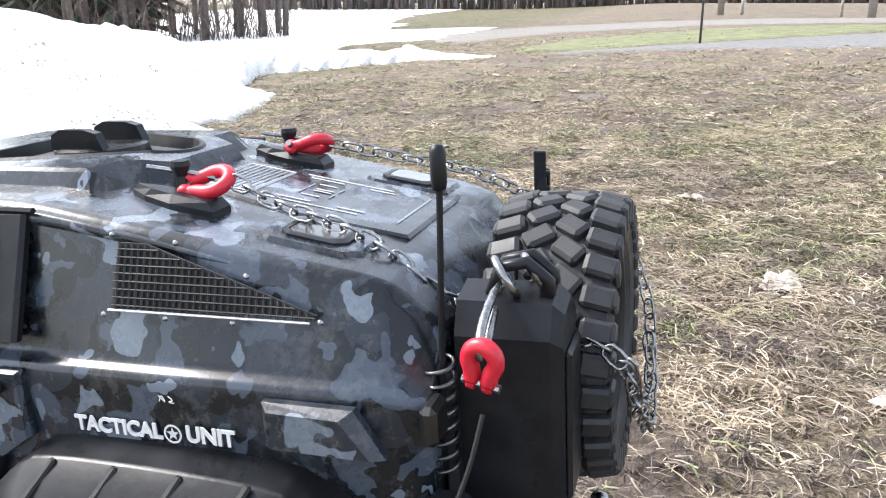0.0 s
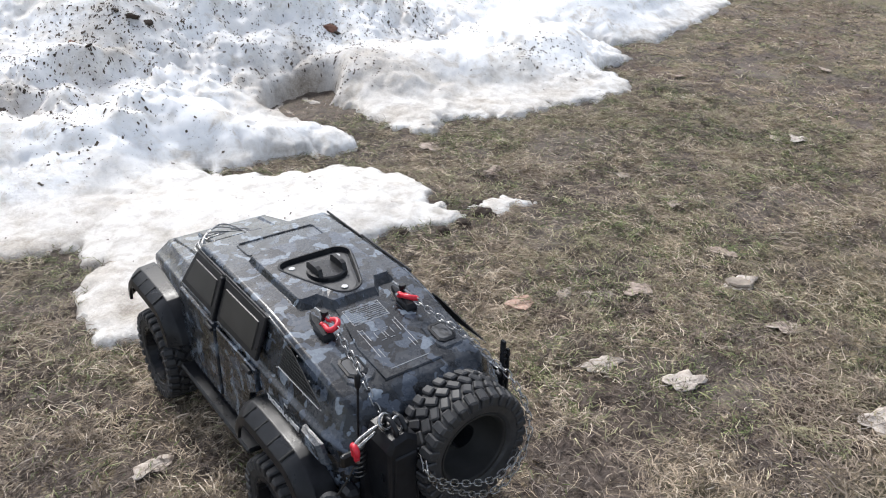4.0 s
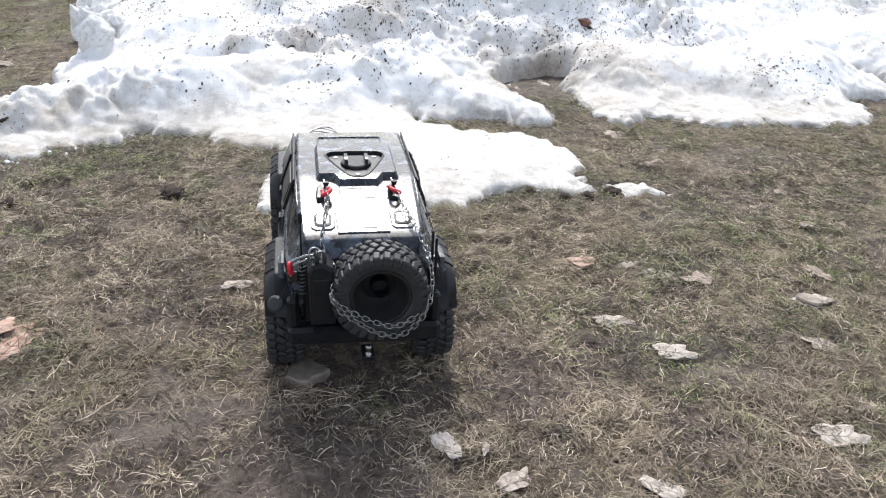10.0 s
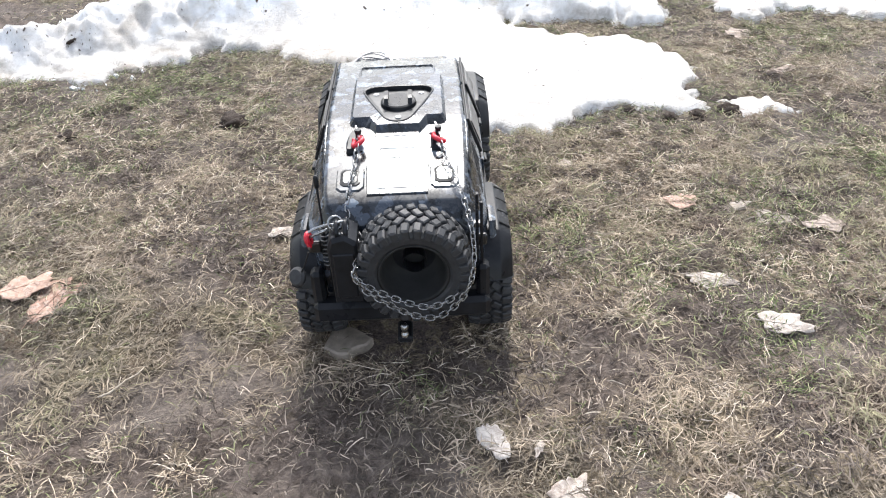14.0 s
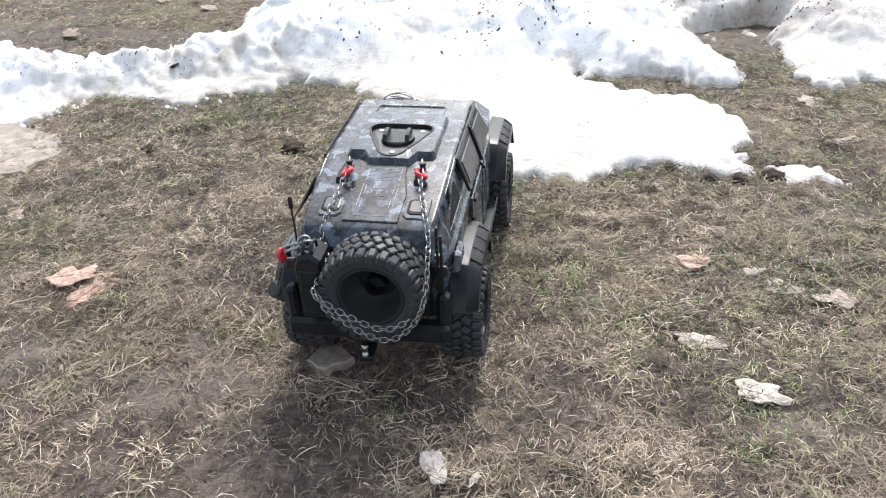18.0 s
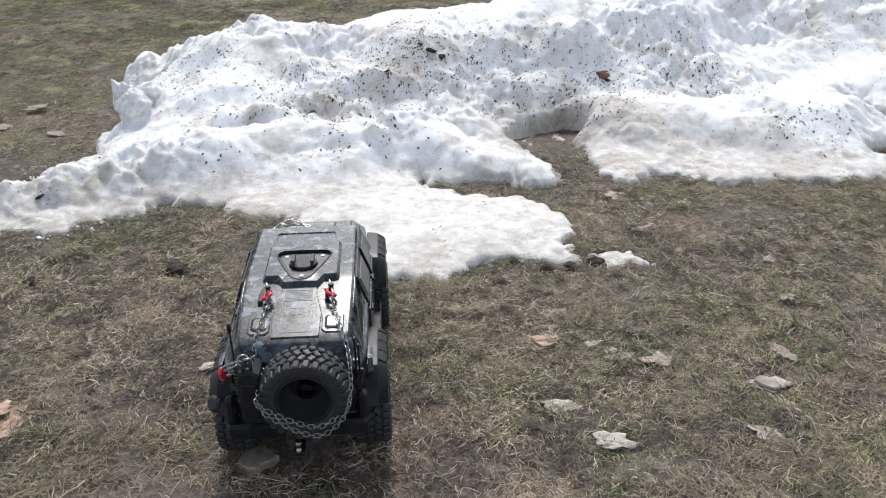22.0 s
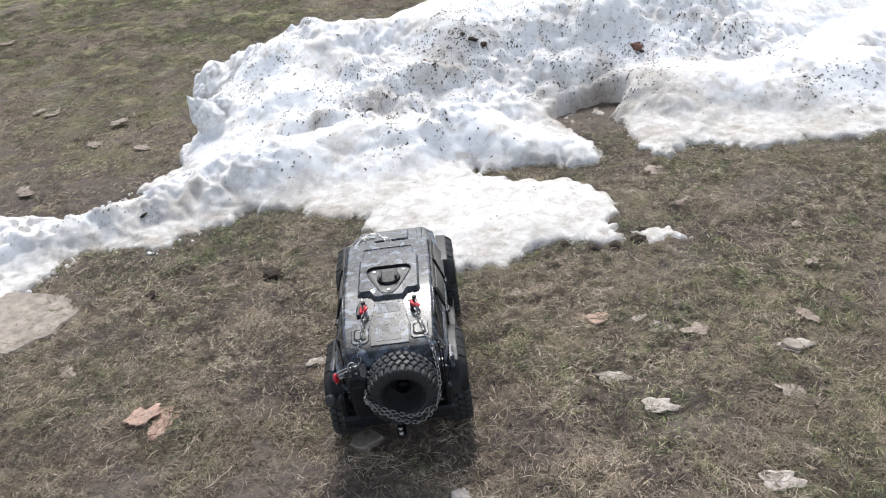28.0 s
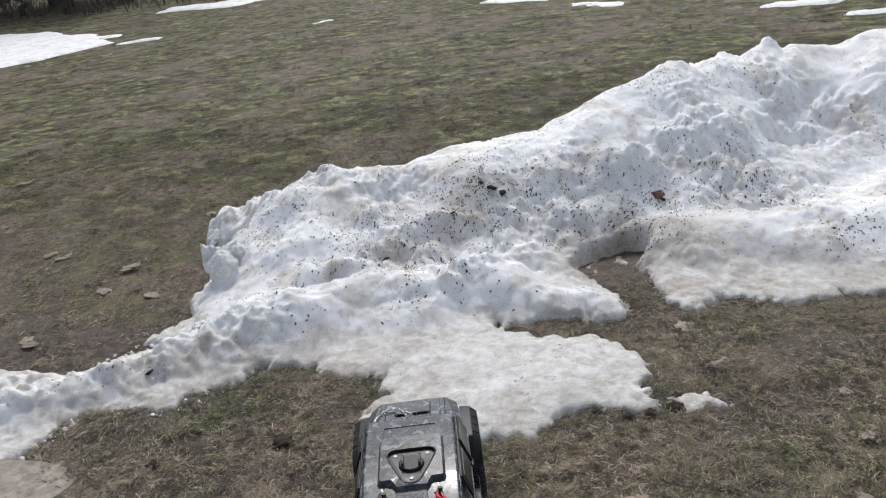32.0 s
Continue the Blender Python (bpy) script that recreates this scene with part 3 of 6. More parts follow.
def blend(p, q, k=0.022):
    """Smooth maximum."""
    m = np.clip(0.5 + 0.5 * (p - q) / k, 0, 1)
    return q + (p - q) * m + k * m * (1 - m)


def chunks(x, y, scale, seed):
    """Broken lumps: each cell of an uneven net bulges by its own height."""
    X, Y = x * scale + 0.35 * vnoise(x * scale * 1.7, y * scale * 1.7, seed), y * scale + 0.35 * vnoise(x * scale * 1.7, y * scale * 1.7, seed + 1)
    ix, iy = np.floor(X), np.floor(Y)
    out = np.zeros(x.shape)
    for a in (-1, 0, 1):
        for b in (-1, 0, 1):
            cx, cy = ix + a, iy + b
            d2 = (X - cx - hash2(cx, cy, seed)) ** 2 + (Y - cy - hash2(cx, cy, seed + 2)) ** 2
            out = np.maximum(out, hash2(cx, cy, seed + 4) * np.exp(-(d2 / 0.30) ** 1.6))
    return out - 0.35


# single heaps on the bank: x, y, radius, rise
CHUNKS = [(0.22, 1.60, 0.04, 0.022), (-0.13, 1.45, 0.035, 0.014), (-0.74, 1.13, 0.03, 0.02), (-0.97, 1.06, 0.05, 0.02), (-0.30, 1.85, 0.07, 0.03),
          (0.02, 1.72, 0.06, 0.03), (0.47, 1.45, 0.05, 0.03), (0.90, 1.75, 0.08, 0.03), (1.25, 1.20, 0.07, 0.02), (0.62, 1.60, 0.06, 0.03), (-0.60, 1.10, 0.03, 0.02)]


def snow_top(x, y):
    d = snow_depth(x, y)
    wx, wy = x + 0.03 * fbm(x, y, 5, 2, 51), y + 0.03 * fbm(x, y, 5, 2, 61)
    near, spine = np.full(x.shape, 1e9), np.zeros(x.shape)
    for a, b in zip(SPINE, SPINE[1:]):
        t, q, front = along(wx, wy, a, b)
        hc = a[2] + (b[2] - a[2]) * t
        spine = np.where(q < near, hc * np.exp(-(q / np.where(front > 0, 0.50, 0.30)) ** 2), spine)
        near = np.minimum(near, q)
    h = blend(np.full(x.shape, 0.020), spine)
    for a, b, r in CRESTS:
        t, q, _ = along(wx, wy, a, b)
        h = blend(h, (a[2] + (b[2] - a[2]) * t) * np.exp(-(q / r) ** 2.2))
    thick = np.clip(h / 0.11, 0.12, 1.0)
    cups = 1 - np.abs(fbm(x, y, 6.5, 2, 71))
    for bx, by, r, up in CHUNKS:
        q = np.hypot((wx - bx) * 0.8 + 0.25 * (wy - by), wy - by) / r
        h = h + up * np.exp(-q ** 4)
    lumpy = np.clip(0.45 + 1.3 * fbm(x, y, 3.4, 2, 111), 0.08, 1.15)      # some stretches are smooth, some broken
    h = h + thick * (0.030 * fbm(x, y, 3.6, 2, 21) + 0.010 * (cups - 0.6) + lumpy * (0.030 * chunks(x, y, 9.0, 3) + 0.018 * chunks(x, y, 21.0, 5) + 0.009 * chunks(x, y, 43.0, 11) + 0.011 * fbm(x, y, 11, 3, 37) + 0.010 * fbm(x, y, 15, 2, 31)) + (0.3 + lumpy) * 0.0055 * fbm(x, y, 44, 3, 36)) + 0.0016 * fbm(x, y, 70, 1, 41) + 0.003 * chunks(x, y, 16.0, 7)
    arm = np.clip((-0.22 - x) / 0.20, 0, 1) * np.clip((1.5 - y) / 0.1, 0, 1)      # the low arm is broken into jagged bits
    h = h + arm * thick * (0.026 * fbm(x, y, 13, 3, 171) + 0.034 * (0.45 - np.abs(fbm(x, y, 24, 3, 181))) - 0.018 * chunks(x, y, 9.0, 3))
    hollow = 0.30 * np.exp(-np.maximum(0, (((x - 0.73) * 0.94 + (y - 1.43) * 0.34) / 0.115) ** 2 + (((y - 1.43) * 0.94 - (x - 0.73) * 0.34) / 0.06) ** 2) ** 2)
    h = np.maximum(h - hollow, -0.012)
    rim = 0.30 + 0.70 * (1 - np.exp(-np.maximum(d, 0) / 0.06))
    h = h * rim * np.clip(np.sqrt(np.maximum(d, 0) / 0.009), 0, 1)
    return np.where(d > 0, h, np.maximum(-0.03, d * 1.5))


def snow_height(x, y):
    return terrain(x, y) + snow_top(x, y)


GRIME = [(0.75, 1.47, 0.16, 1.0), (0.62, 1.42, 0.10, 0.9), (-0.13, 1.41, 0.06, 0.7), (0.22, 1.57, 0.08, 0.6), (0.40, 1.70, 0.10, 0.5), (0.92, 1.36, 0.20, 0.75), (0.85, 1.12, 0.09, 0.6), (1.05, 1.12, 0.12, 0.55), (-0.48, 1.04, 0.05, 0.9), (-0.68, 1.06, 0.06, 0.5),
         (0.42, 1.22, 0.07, 0.4), (0.05, 1.06, 0.10, 0.5), (-0.08, 0.74, 0.08, 0.6), (-0.02, 1.55, 0.08, 0.6), (-0.52, 1.95, 0.08, 0.5), (0.12, 2.0, 0.07, 0.6), (0.70, 1.62, 0.14, 0.3),
         (0.05, 1.55, 0.06, 0.5), (0.30, 1.66, 0.08, 0.7), (0.47, 1.74, 0.06, 0.7), (-0.33, 1.08, 0.05, 0.5), (-0.62, 1.0, 0.05, 0.8), (0.55, 1.42, 0.07, 0.5), (1.3, 1.03, 0.12, 0.45), (-0.05, 1.02, 0.08, 0.5), (1.0, 1.25, 0.12, 0.5), (-0.80, 1.02, 0.06, 0.5),
         (-0.55, 1.12, 0.08, 0.6), (-0.40, 1.14, 0.08, 0.55), (-0.70, 1.12, 0.08, 0.55), (-0.22, 1.12, 0.09, 0.5), (-0.88, 1.05, 0.09, 0.5), (-0.50, 1.02, 0.06, 0.7), (0.20, 0.70, 0.10, 0.30), (0.40, 0.72, 0.10, 0.30), (0.08, 0.85, 0.12, 0.35), (0.30, 0.92, 0.10, 0.3), (-0.10, 1.28, 0.10, 0.3), (-0.45, 1.55, 0.08, 0.35), (0.12, 1.75, 0.12, 0.35), (0.50, 1.60, 0.14, 0.40), (0.80, 1.70, 0.16, 0.25), (-0.25, 1.95, 0.12, 0.3), (1.2, 1.5, 0.18, 0.25), (-0.06, 0.66, 0.08, 0.7), (-0.10, 0.85, 0.08, 0.7), (-0.16, 0.98, 0.08, 0.7), (-0.01, 0.62, 0.06, 0.5), (0.70, 1.38, 0.09, 1.0)]


def grime_map(x, y):
    """Where meltwater has left dirt: patches with uneven edges."""
    out = np.zeros(x.shape)
    wx, wy = x + 0.05 * fbm(x, y, 9, 3, 141), y + 0.05 * fbm(x, y, 9, 3, 151)
    for px_, py_, r, a in GRIME:
        out = np.maximum(out, a * np.exp(-(((wx - px_) / r) ** 2 + ((wy - py_) / (0.75 * r)) ** 2)))
    return out


bank = sheet("snow_bank", ladder(-3.1, -1.1, 1.75, 5.8, 0.0065, 1.05), ladder(0.45, 0.55, 2.15, 3.5, 0.0065, 1.05), snow_height, SNOW,
             keep=lambda x, y: snow_depth(x, y) > -0.02, attributes={"thin_ice": lambda x, y: np.clip(1.3 - snow_top(x, y) / 0.042, 0, 1), "grime": grime_map})
tagged(bank, "melting bank of dirty old snow with ragged icy edge", "snow bank", kind="structure")

def snow_knob(x, y, size, tall, seed, lean=0.0):
    """A stump of old snow standing proud of the bank."""
    bm = bmesh.new()
    bmesh.ops.create_icosphere(bm, subdivisions=4, radius=0.5)
    for v in bm.verts:
        p = v.co.copy()
        f = 1 + 0.40 * noise.noise(p * 2.3 + Vector((seed, 0, 0))) + 0.24 * noise.noise(p * 6 + Vector((0, seed, 0))) + 0.08 * noise.noise(p * 16 + Vector((0, 0, seed)))
        wide = 1.25 - 0.75 * max(-0.4, p.z)
        v.co = Vector((p.x * f * wide, p.y * f * wide, p.z * f * tall))
    me = bpy.data.meshes.new("snow_knob")
    bm.to_mesh(me)
    bm.free()
    me.materials.append(SNOW)
    me.polygons.foreach_set("use_smooth", [True] * len(me.polygons))
    ob = new("snow_knob", me)
    ob.parent = bank
    ob.matrix_local = pose(x, y, float(snow_height(np.array([x]), np.array([y]))[0]) + size * tall * 0.12, 0, lean, 0) @ Matrix.Scale(size, 4)


for k, (x, y, size, tall, lean) in enumerate(((-0.545, 1.685, 0.068, 2.3, -24), (-0.525, 1.65, 0.075, 1.1, 0), (-0.60, 2.05, 0.07, 0.6, -30), (-0.49, 1.72, 0.08, 1.0, 0), (-0.56, 1.34, 0.06, 0.8, 0), (-0.62, 1.30, 0.045, 0.7, 0))):
    snow_knob(x, y, size, tall, k + 1, lean)


def lump_geo(seed, fineness=3, squash=0.6):
    """An uneven lump, 1 across."""
    geo = Geo()
    bm = bmesh.new()
    bmesh.ops.create_icosphere(bm, subdivisions=fineness, radius=0.5)
    for v in bm.verts:
        p = v.co.copy()
        f = 1 + 0.55 * noise.noise(p * 3.1 + Vector((seed, 0, 0))) + 0.35 * noise.noise(p * 9 + Vector((0, seed, 0))) + 0.15 * noise.noise(p * 24 + Vector((0, 0, seed)))
        v.co = Vector((p.x * f, p.y * f, p.z * f * squash))
    geo.v = [tuple(v.co) for v in bm.verts]
    geo.f = [tuple(v.index for v in f.verts) for f in bm.faces]
    bm.free()
    return geo


def crumbs(name, n, seed):
    """Broken bits of ice and snow along the foot of the bank."""
    rng, geo, pick = random.Random(seed), Geo(), np.random.default_rng(seed)
    xs, ys = pick.uniform(-1.0, 0.75, 60000), pick.uniform(0.55, 1.4, 60000)
    d = snow_depth(xs, ys)
    ok = (d > -0.035) & (d < 0) & (xs < -0.45)
    for x, y in list(zip(xs[ok], ys[ok]))[:n]:
        q = 0.003 + 0.011 * rng.uniform(0, 1) ** 3
        m = pose(x, y, float(terrain(x, y)) + q * 0.05, rng.uniform(0, 90), rng.uniform(0, 90), rng.uniform(0, 90))
        geo.join(lump_geo(rng.randint(0, 99), 2, 0.6).moved(m @ Matrix.Scale(q * 1.5, 4)))
    return tagged(new(name, mesh_of(name, geo, SNOW, True)), "crumbs of ice along the foot of the snow bank", "snow crumbs", kind="stuff")


crumbs("snow_crumbs", 60, 4)

# ---- the toy truck ----
truck = tagged(new("toy_truck"), "grey camouflage radio-controlled tactical truck with chained spare wheel, standing on lawn", "toy truck")
truck.matrix_world = Matrix.Translation((-0.017, 0, 0)) @ pose(0, 0, 0, 0, 0, -4.5) @ pose(0, 0, 0, -3.18, 0, 0)
REAR, FRONT, TRACK, RADIUS = 0.130, 0.463, 0.1000, 0.0585

# stations: v, low (u, w), belt (u, w), top edge (u, w), middle w
STATIONS = [(0.040, 0.080, 0.112, 0.086, 0.180, 0.066, 0.197, 0.199), (0.056, 0.086, 0.112, 0.094, 0.185, 0.074, 0.213, 0.216), (0.064, 0.090, 0.118, 0.0955, 0.186, 0.0755, 0.2155, 0.219),
            (0.074, 0.094, 0.146, 0.097, 0.187, 0.077, 0.218, 0.2215), (0.130, 0.096, 0.152, 0.098, 0.187, 0.079, 0.2282, 0.2318), (0.186, 0.096, 0.146, 0.098, 0.187, 0.080, 0.239, 0.242),
            (0.204, 0.096, 0.088, 0.098, 0.187, 0.080, 0.2405, 0.2435), (0.360, 0.096, 0.088, 0.098, 0.188, 0.079, 0.242, 0.2455), (0.366, 0.096, 0.088, 0.098, 0.188, 0.079, 0.240, 0.244),
            (0.386, 0.096, 0.092, 0.098, 0.187, 0.082, 0.219, 0.224), (0.404, 0.096, 0.146, 0.097, 0.186, 0.084, 0.199, 0.204), (0.412, 0.095, 0.150, 0.096, 0.184, 0.083, 0.195, 0.200),
            (0.463, 0.092, 0.152, 0.092, 0.180, 0.078, 0.190, 0.195), (0.518, 0.086, 0.146, 0.087, 0.170, 0.070, 0.181, 0.185), (0.536, 0.080, 0.112, 0.081, 0.160, 0.064, 0.171, 0.174)]


def body_shell():
    geo, n = Geo(), 0
    for v, ul, wl, ub, wb, ut, wt, wm in STATIONS:
        half = [(ul, wl), (ub, wb - 0.006), (ub - 0.001, wb), (ub - 0.006, wb + 0.003), (ut, wt), (ut - 0.0035, wm - 0.0004), (0, wm)]
        ring = [(-u, w) for u, w in half[:-1]] + [half[-1]] + [(u, w) for u, w in reversed(half[:-1])]
        n = len(ring)
        geo.v += [(u, v, w) for u, w in ring]
    for i in range(len(STATIONS) - 1):
        for j in range(n):
            k = (j + 1) % n
            geo.f.append((i * n + j, (i + 1) * n + j, (i + 1) * n + k, i * n + k))
    geo.f.append(tuple(range(n)))
    geo.f.append(tuple(range((len(STATIONS) - 1) * n, len(STATIONS) * n))[::-1])
    return geo


part("body", body_shell(), CAMO, truck, "glossy grey camouflage body shell", bevel=0.0022)


def side_u(w):
    return 0.098 - (w - 0.190) * 0.36 if w > 0.193 else 0.0975


def flank(s):
    """Places an outline (v, w) on the body's side s (-1 left, 1 right) at a height off it."""
    return lambda v, w, h: (s * (side_u(w) + h), v, w)


def hatch_w(v):
    """Height of the sloping rear hatch and of the roof."""
    return 0.2215 + (v - 0.074) * 0.183 if v < 0.187 else 0.2420 + (v - 0.187) * 0.014


def deck(u, v, h):
    return (u, v, hatch_w(v) + h - 0.009 * abs(u))


for s in (-1, 1):
    front_door = part("door", slab([(0.293, 0.092), (0.384, 0.092), (0.392, 0.150), (0.389, 0.186), (0.293, 0.186)], 0.0, 0.004, flank(s), 0.0015), CAMO, truck)
    part("window_panel", slab([(0.293, 0.196), (0.384, 0.196), (0.362, 0.240), (0.293, 0.240)], 0.0, 0.004, flank(s), 0.0015), BLACK, front_door)
    part("window", slab([(0.300, 0.203), (0.372, 0.203), (0.358, 0.232), (0.300, 0.232)], 0.004, 0.0052, flank(s), 0.0008), GLASS, front_door)
    rear_door = part("door", slab([(0.205, 0.150), (0.232, 0.092), (0.285, 0.092), (0.285, 0.186), (0.190, 0.186), (0.190, 0.160)], 0.0, 0.004, flank(s), 0.0015), CAMO, truck)
    part("window_panel", slab([(0.190, 0.196), (0.285, 0.196), (0.285, 0.240), (0.190, 0.240)], 0.0, 0.004, flank(s), 0.0015), BLACK, rear_door)
    part("window", slab([(0.200, 0.203), (0.277, 0.203), (0.277, 0.232), (0.200, 0.232)], 0.004, 0.0052, flank(s), 0.0008), GLASS, rear_door)
    for d, v in ((front_door, 0.300), (rear_door, 0.205)):
        part("door_handle", cbox((s * 0.1035, v, 0.180), (0.004, 0.018, 0.005), 0.0012), BLACK, d)
    for v0, v1 in ((0.288, 0.366), (0.187, 0.287)):
        part("drip_rail", tube([(s * 0.0825, v0, 0.2405), (s * 0.0825, v1, 0.2425)], 0.0013, 6), BLACK, truck)
    part("pillar", cbox((s * 0.090, 0.289, 0.215), (0.012, 0.006, 0.05), 0.001, Matrix.Rotation(radians(-20 * s), 4, "Y")), BLACK, truck)
    part("running_board", cbox((s * 0.104, 0.296, 0.080), (0.018, 0.190, 0.007), 0.002), BLACK, truck)

# raised ridge along the shoulder over the quarter window
for s in (-1, 1):
    part("shoulder_ridge", tube(catmull([(s * 0.0795, 0.198, 0.2385), (s * 0.0797, 0.170, 0.2345), (s * 0.0785, 0.130, 0.2265), (s * 0.0765, 0.084, 0.2170)], 0.008), 0.0030, 8, taper=0.0010), CAMO, truck, smooth=True)

# lattice of the rear quarter windows
QUARTER = [(0.152, 0.2090), (0.151, 0.2305), (0.140, 0.2305), (0.074, 0.2110)]
for s in (-1, 1):
    quarter = part("quarter_window", slab(QUARTER, 0.0, 0.0006, flank(s)), SLOT, truck, "dark quarter window behind wire lattice")
    bars = Geo()

    def top_at(v):
        return 0.2305 if v > 0.140 else 0.2110 + (v - 0.074) * (0.0195 / 0.066)

    v = 0.077
    while v < 0.151:
        w1 = top_at(v)
        if w1 > 0.2100:
            a, b = flank(s)(v, 0.2093, 0.0012), flank(s)(v, w1, 0.0012)
            bars.join(tube([a, b], 0.0005, 4))
        v += 0.0026
    w = 0.2105
    while w < 0.230:
        v0 = 0.074 + max(0, (w - 0.2110)) * 0.066 / 0.0195
        bars.join(tube([flank(s)(v0, w, 0.0016), flank(s)(0.1515, w, 0.0014)], 0.00028, 4))
        w += 0.0026
    part("lattice", bars, WIRE, quarter)
    part("lower_trim", tube([flank(s)(0.153, 0.2087, 0.001), flank(s)(0.076, 0.2087, 0.001)], 0.0005, 4), LINE, quarter)
    for v, w in ((0.155, 0.2070), (0.130, 0.2070), (0.104, 0.2070), (0.0725, 0.2090), (0.154, 0.2330), (0.128, 0.2310), (0.100, 0.2215)):
        c = Vector(flank(s)(v, w, 0.0006))
        part("rivet", lathe([(0.0, 0.0010), (0.0006, 0.0008), (0.0011, 0.0)], 8, Matrix.Translation(c) @ Matrix.Rotation(radians(90 * s), 4, "Y")), STEEL, quarter)
    # fuel-cap bulge and tail fin below the belt
    part("side_bulge", slab([(0.092, 0.168), (0.092, 0.184), (0.060, 0.184), (0.050, 0.168)], 0.0, 0.007, flank(s), 0.004), CAMO, truck)

# lettering on the left flank
def lettering(text, v_start, w, size, bold):
    cu = bpy.data.curves.new("lettering", "FONT")
    cu.body, cu.size, cu.extrude, cu.offset = text, size, 0.0003, bold
    tmp = new("lettering", cu)
    me = bpy.data.meshes.new_from_object(tmp.evaluated_get(bpy.context.evaluated_depsgraph_get()))
    bpy.data.objects.remove(tmp)
    me.materials.clear()
    me.materials.append(DECAL)
    ob = new("lettering", me)
    ob.parent = truck
    ob.matrix_local = Matrix.Translation((-0.0985, v_start, w)) @ pose(0, 0, 0, 90, 0, -90)
    return ob


lettering("TACTICAL", 0.1700, 0.1648, 0.0077, 0.00030)
lettering("UNIT", 0.1240, 0.1650, 0.0082, 0.00030)
ring = Geo()
for k in range(20):
    a, b = 2 * math.pi * k / 20, 2 * math.pi * (k + 1) / 20
    q = [(-0.0988, 0.1292 + r * math.cos(t), 0.1672 + r * math.sin(t)) for r, t in ((0.0036, a), (0.0028, a), (0.0028, b), (0.0036, b))]
    ring.add(q, [(0, 1, 2, 3)])
star = [(-0.0988, 0.1292 + (0.0026 if k % 2 == 0 else 0.0011) * math.sin(math.pi * k / 5), 0.1672 + (0.0026 if k % 2 == 0 else 0.0011) * math.cos(math.pi * k / 5)) for k in range(10)]
ring.add([(-0.0988, 0.1292, 0.1672)] + star, [(0, 1 + k, 1 + (k + 1) % 10) for k in range(10)])
part("star_emblem", ring, DECAL, truck)


# small hand-drawn marks above the lettering
def scribble(line):
    part("mark", tube(catmull([(-0.0984, v, w) for v, w in line], 0.0008), 0.00022, 4), DECAL, truck)


scribble([(0.1330, 0.1812), (0.1305, 0.1788), (0.1318, 0.1812), (0.1330, 0.1788)])
scribble([(0.1292, 0.1812), (0.1275, 0.1798), (0.1292, 0.1790), (0.1270, 0.1788)])
for k in range(3):
    scribble([(0.0760 - 0.004 * k + 0.0017 * math.cos(q * 1.05), 0.1808 + 0.0022 * math.sin(q * 1.05)) for q in range(7)])
    scribble([(0.0760 - 0.004 * k + 0.0014 * math.cos(q * 1.05), 0.1770 + 0.0015 * math.sin(q * 1.05)) for q in range(7)])


# wheels
def tyre_geo():
    """Tyre about the x axis."""
    m = Matrix.Rotation(radians(90), 4, "Y")
    w = 0.0225
    geo = lathe([(0.036, -w * 0.86), (0.040, -w), (0.048, -w * 1.06), (0.0535, -w * 0.96), (0.0555, -w * 0.7), (0.056, 0), (0.0555, w * 0.7), (0.0535, w * 0.96), (0.048, w * 1.06),
                 (0.040, w), (0.036, w * 0.86), (0.034, 0), (0.036, -w * 0.86)], 40, m)
    return geo


def rim_geo():
    m = Matrix.Rotation(radians(90), 4, "Y")
    geo = lathe([(0.0365, 0.0205), (0.0375, 0.0215), (0.0350, 0.0225), (0.0330, 0.0215), (0.0305, 0.010), (0.012, 0.006), (0.010, 0.012), (0.0, 0.0125)], 32, m)
    geo.join(lathe([(0.0, -0.018), (0.034, -0.018), (0.0365, -0.0205)], 24, m))
    for k in range(12):
        a = 2 * math.pi * k / 12
        geo.join(cbox((0, 0, 0), (0.0014, 0.0026, 0.0026), 0.0005).moved(Matrix.Rotation(a, 4, "X") @ Matrix.Translation((0.0228, 0, 0.0345))))
    for k in range(6):
        a = 2 * math.pi * k / 6
        geo.join(cbox((0, 0, 0), (0.006, 0.006, 0.020), 0.0015).moved(Matrix.Rotation(a, 4, "X") @ Matrix.Translation((0.0105, 0, 0.021))))
    return geo


def tread_places():
    """Places of the tread blocks and of the shoulder lugs."""
    n, blocks, lugs = 29, [], []
    for k in range(n):
        for row, (x, skew, ph, r) in enumerate(((-0.0060, 36, 0.0, 0.0564), (0.0060, -36, 0.5, 0.0564), (-0.0180, 8, 0.5, 0.0556), (0.0180, -8, 0.0, 0.0556))):
            mm = Matrix.Rotation(2 * math.pi * (k + ph) / n, 4, "X") @ Matrix.Translation((x, 0, r)) @ Matrix.Rotation(radians(skew), 4, "Z")
            if row > 1:
                mm = mm @ Matrix.Rotation(radians(-14 if x < 0 else 14), 4, "Y")
            blocks.append(mm)
        for sx_ in (-1, 1):
            lugs.append(Matrix.Rotation(2 * math.pi * (k + (0.5 if sx_ < 0 else 0.0)) / n, 4, "X") @ Matrix.Translation((sx_ * 0.0236, 0, 0.0515)))
    return blocks, lugs


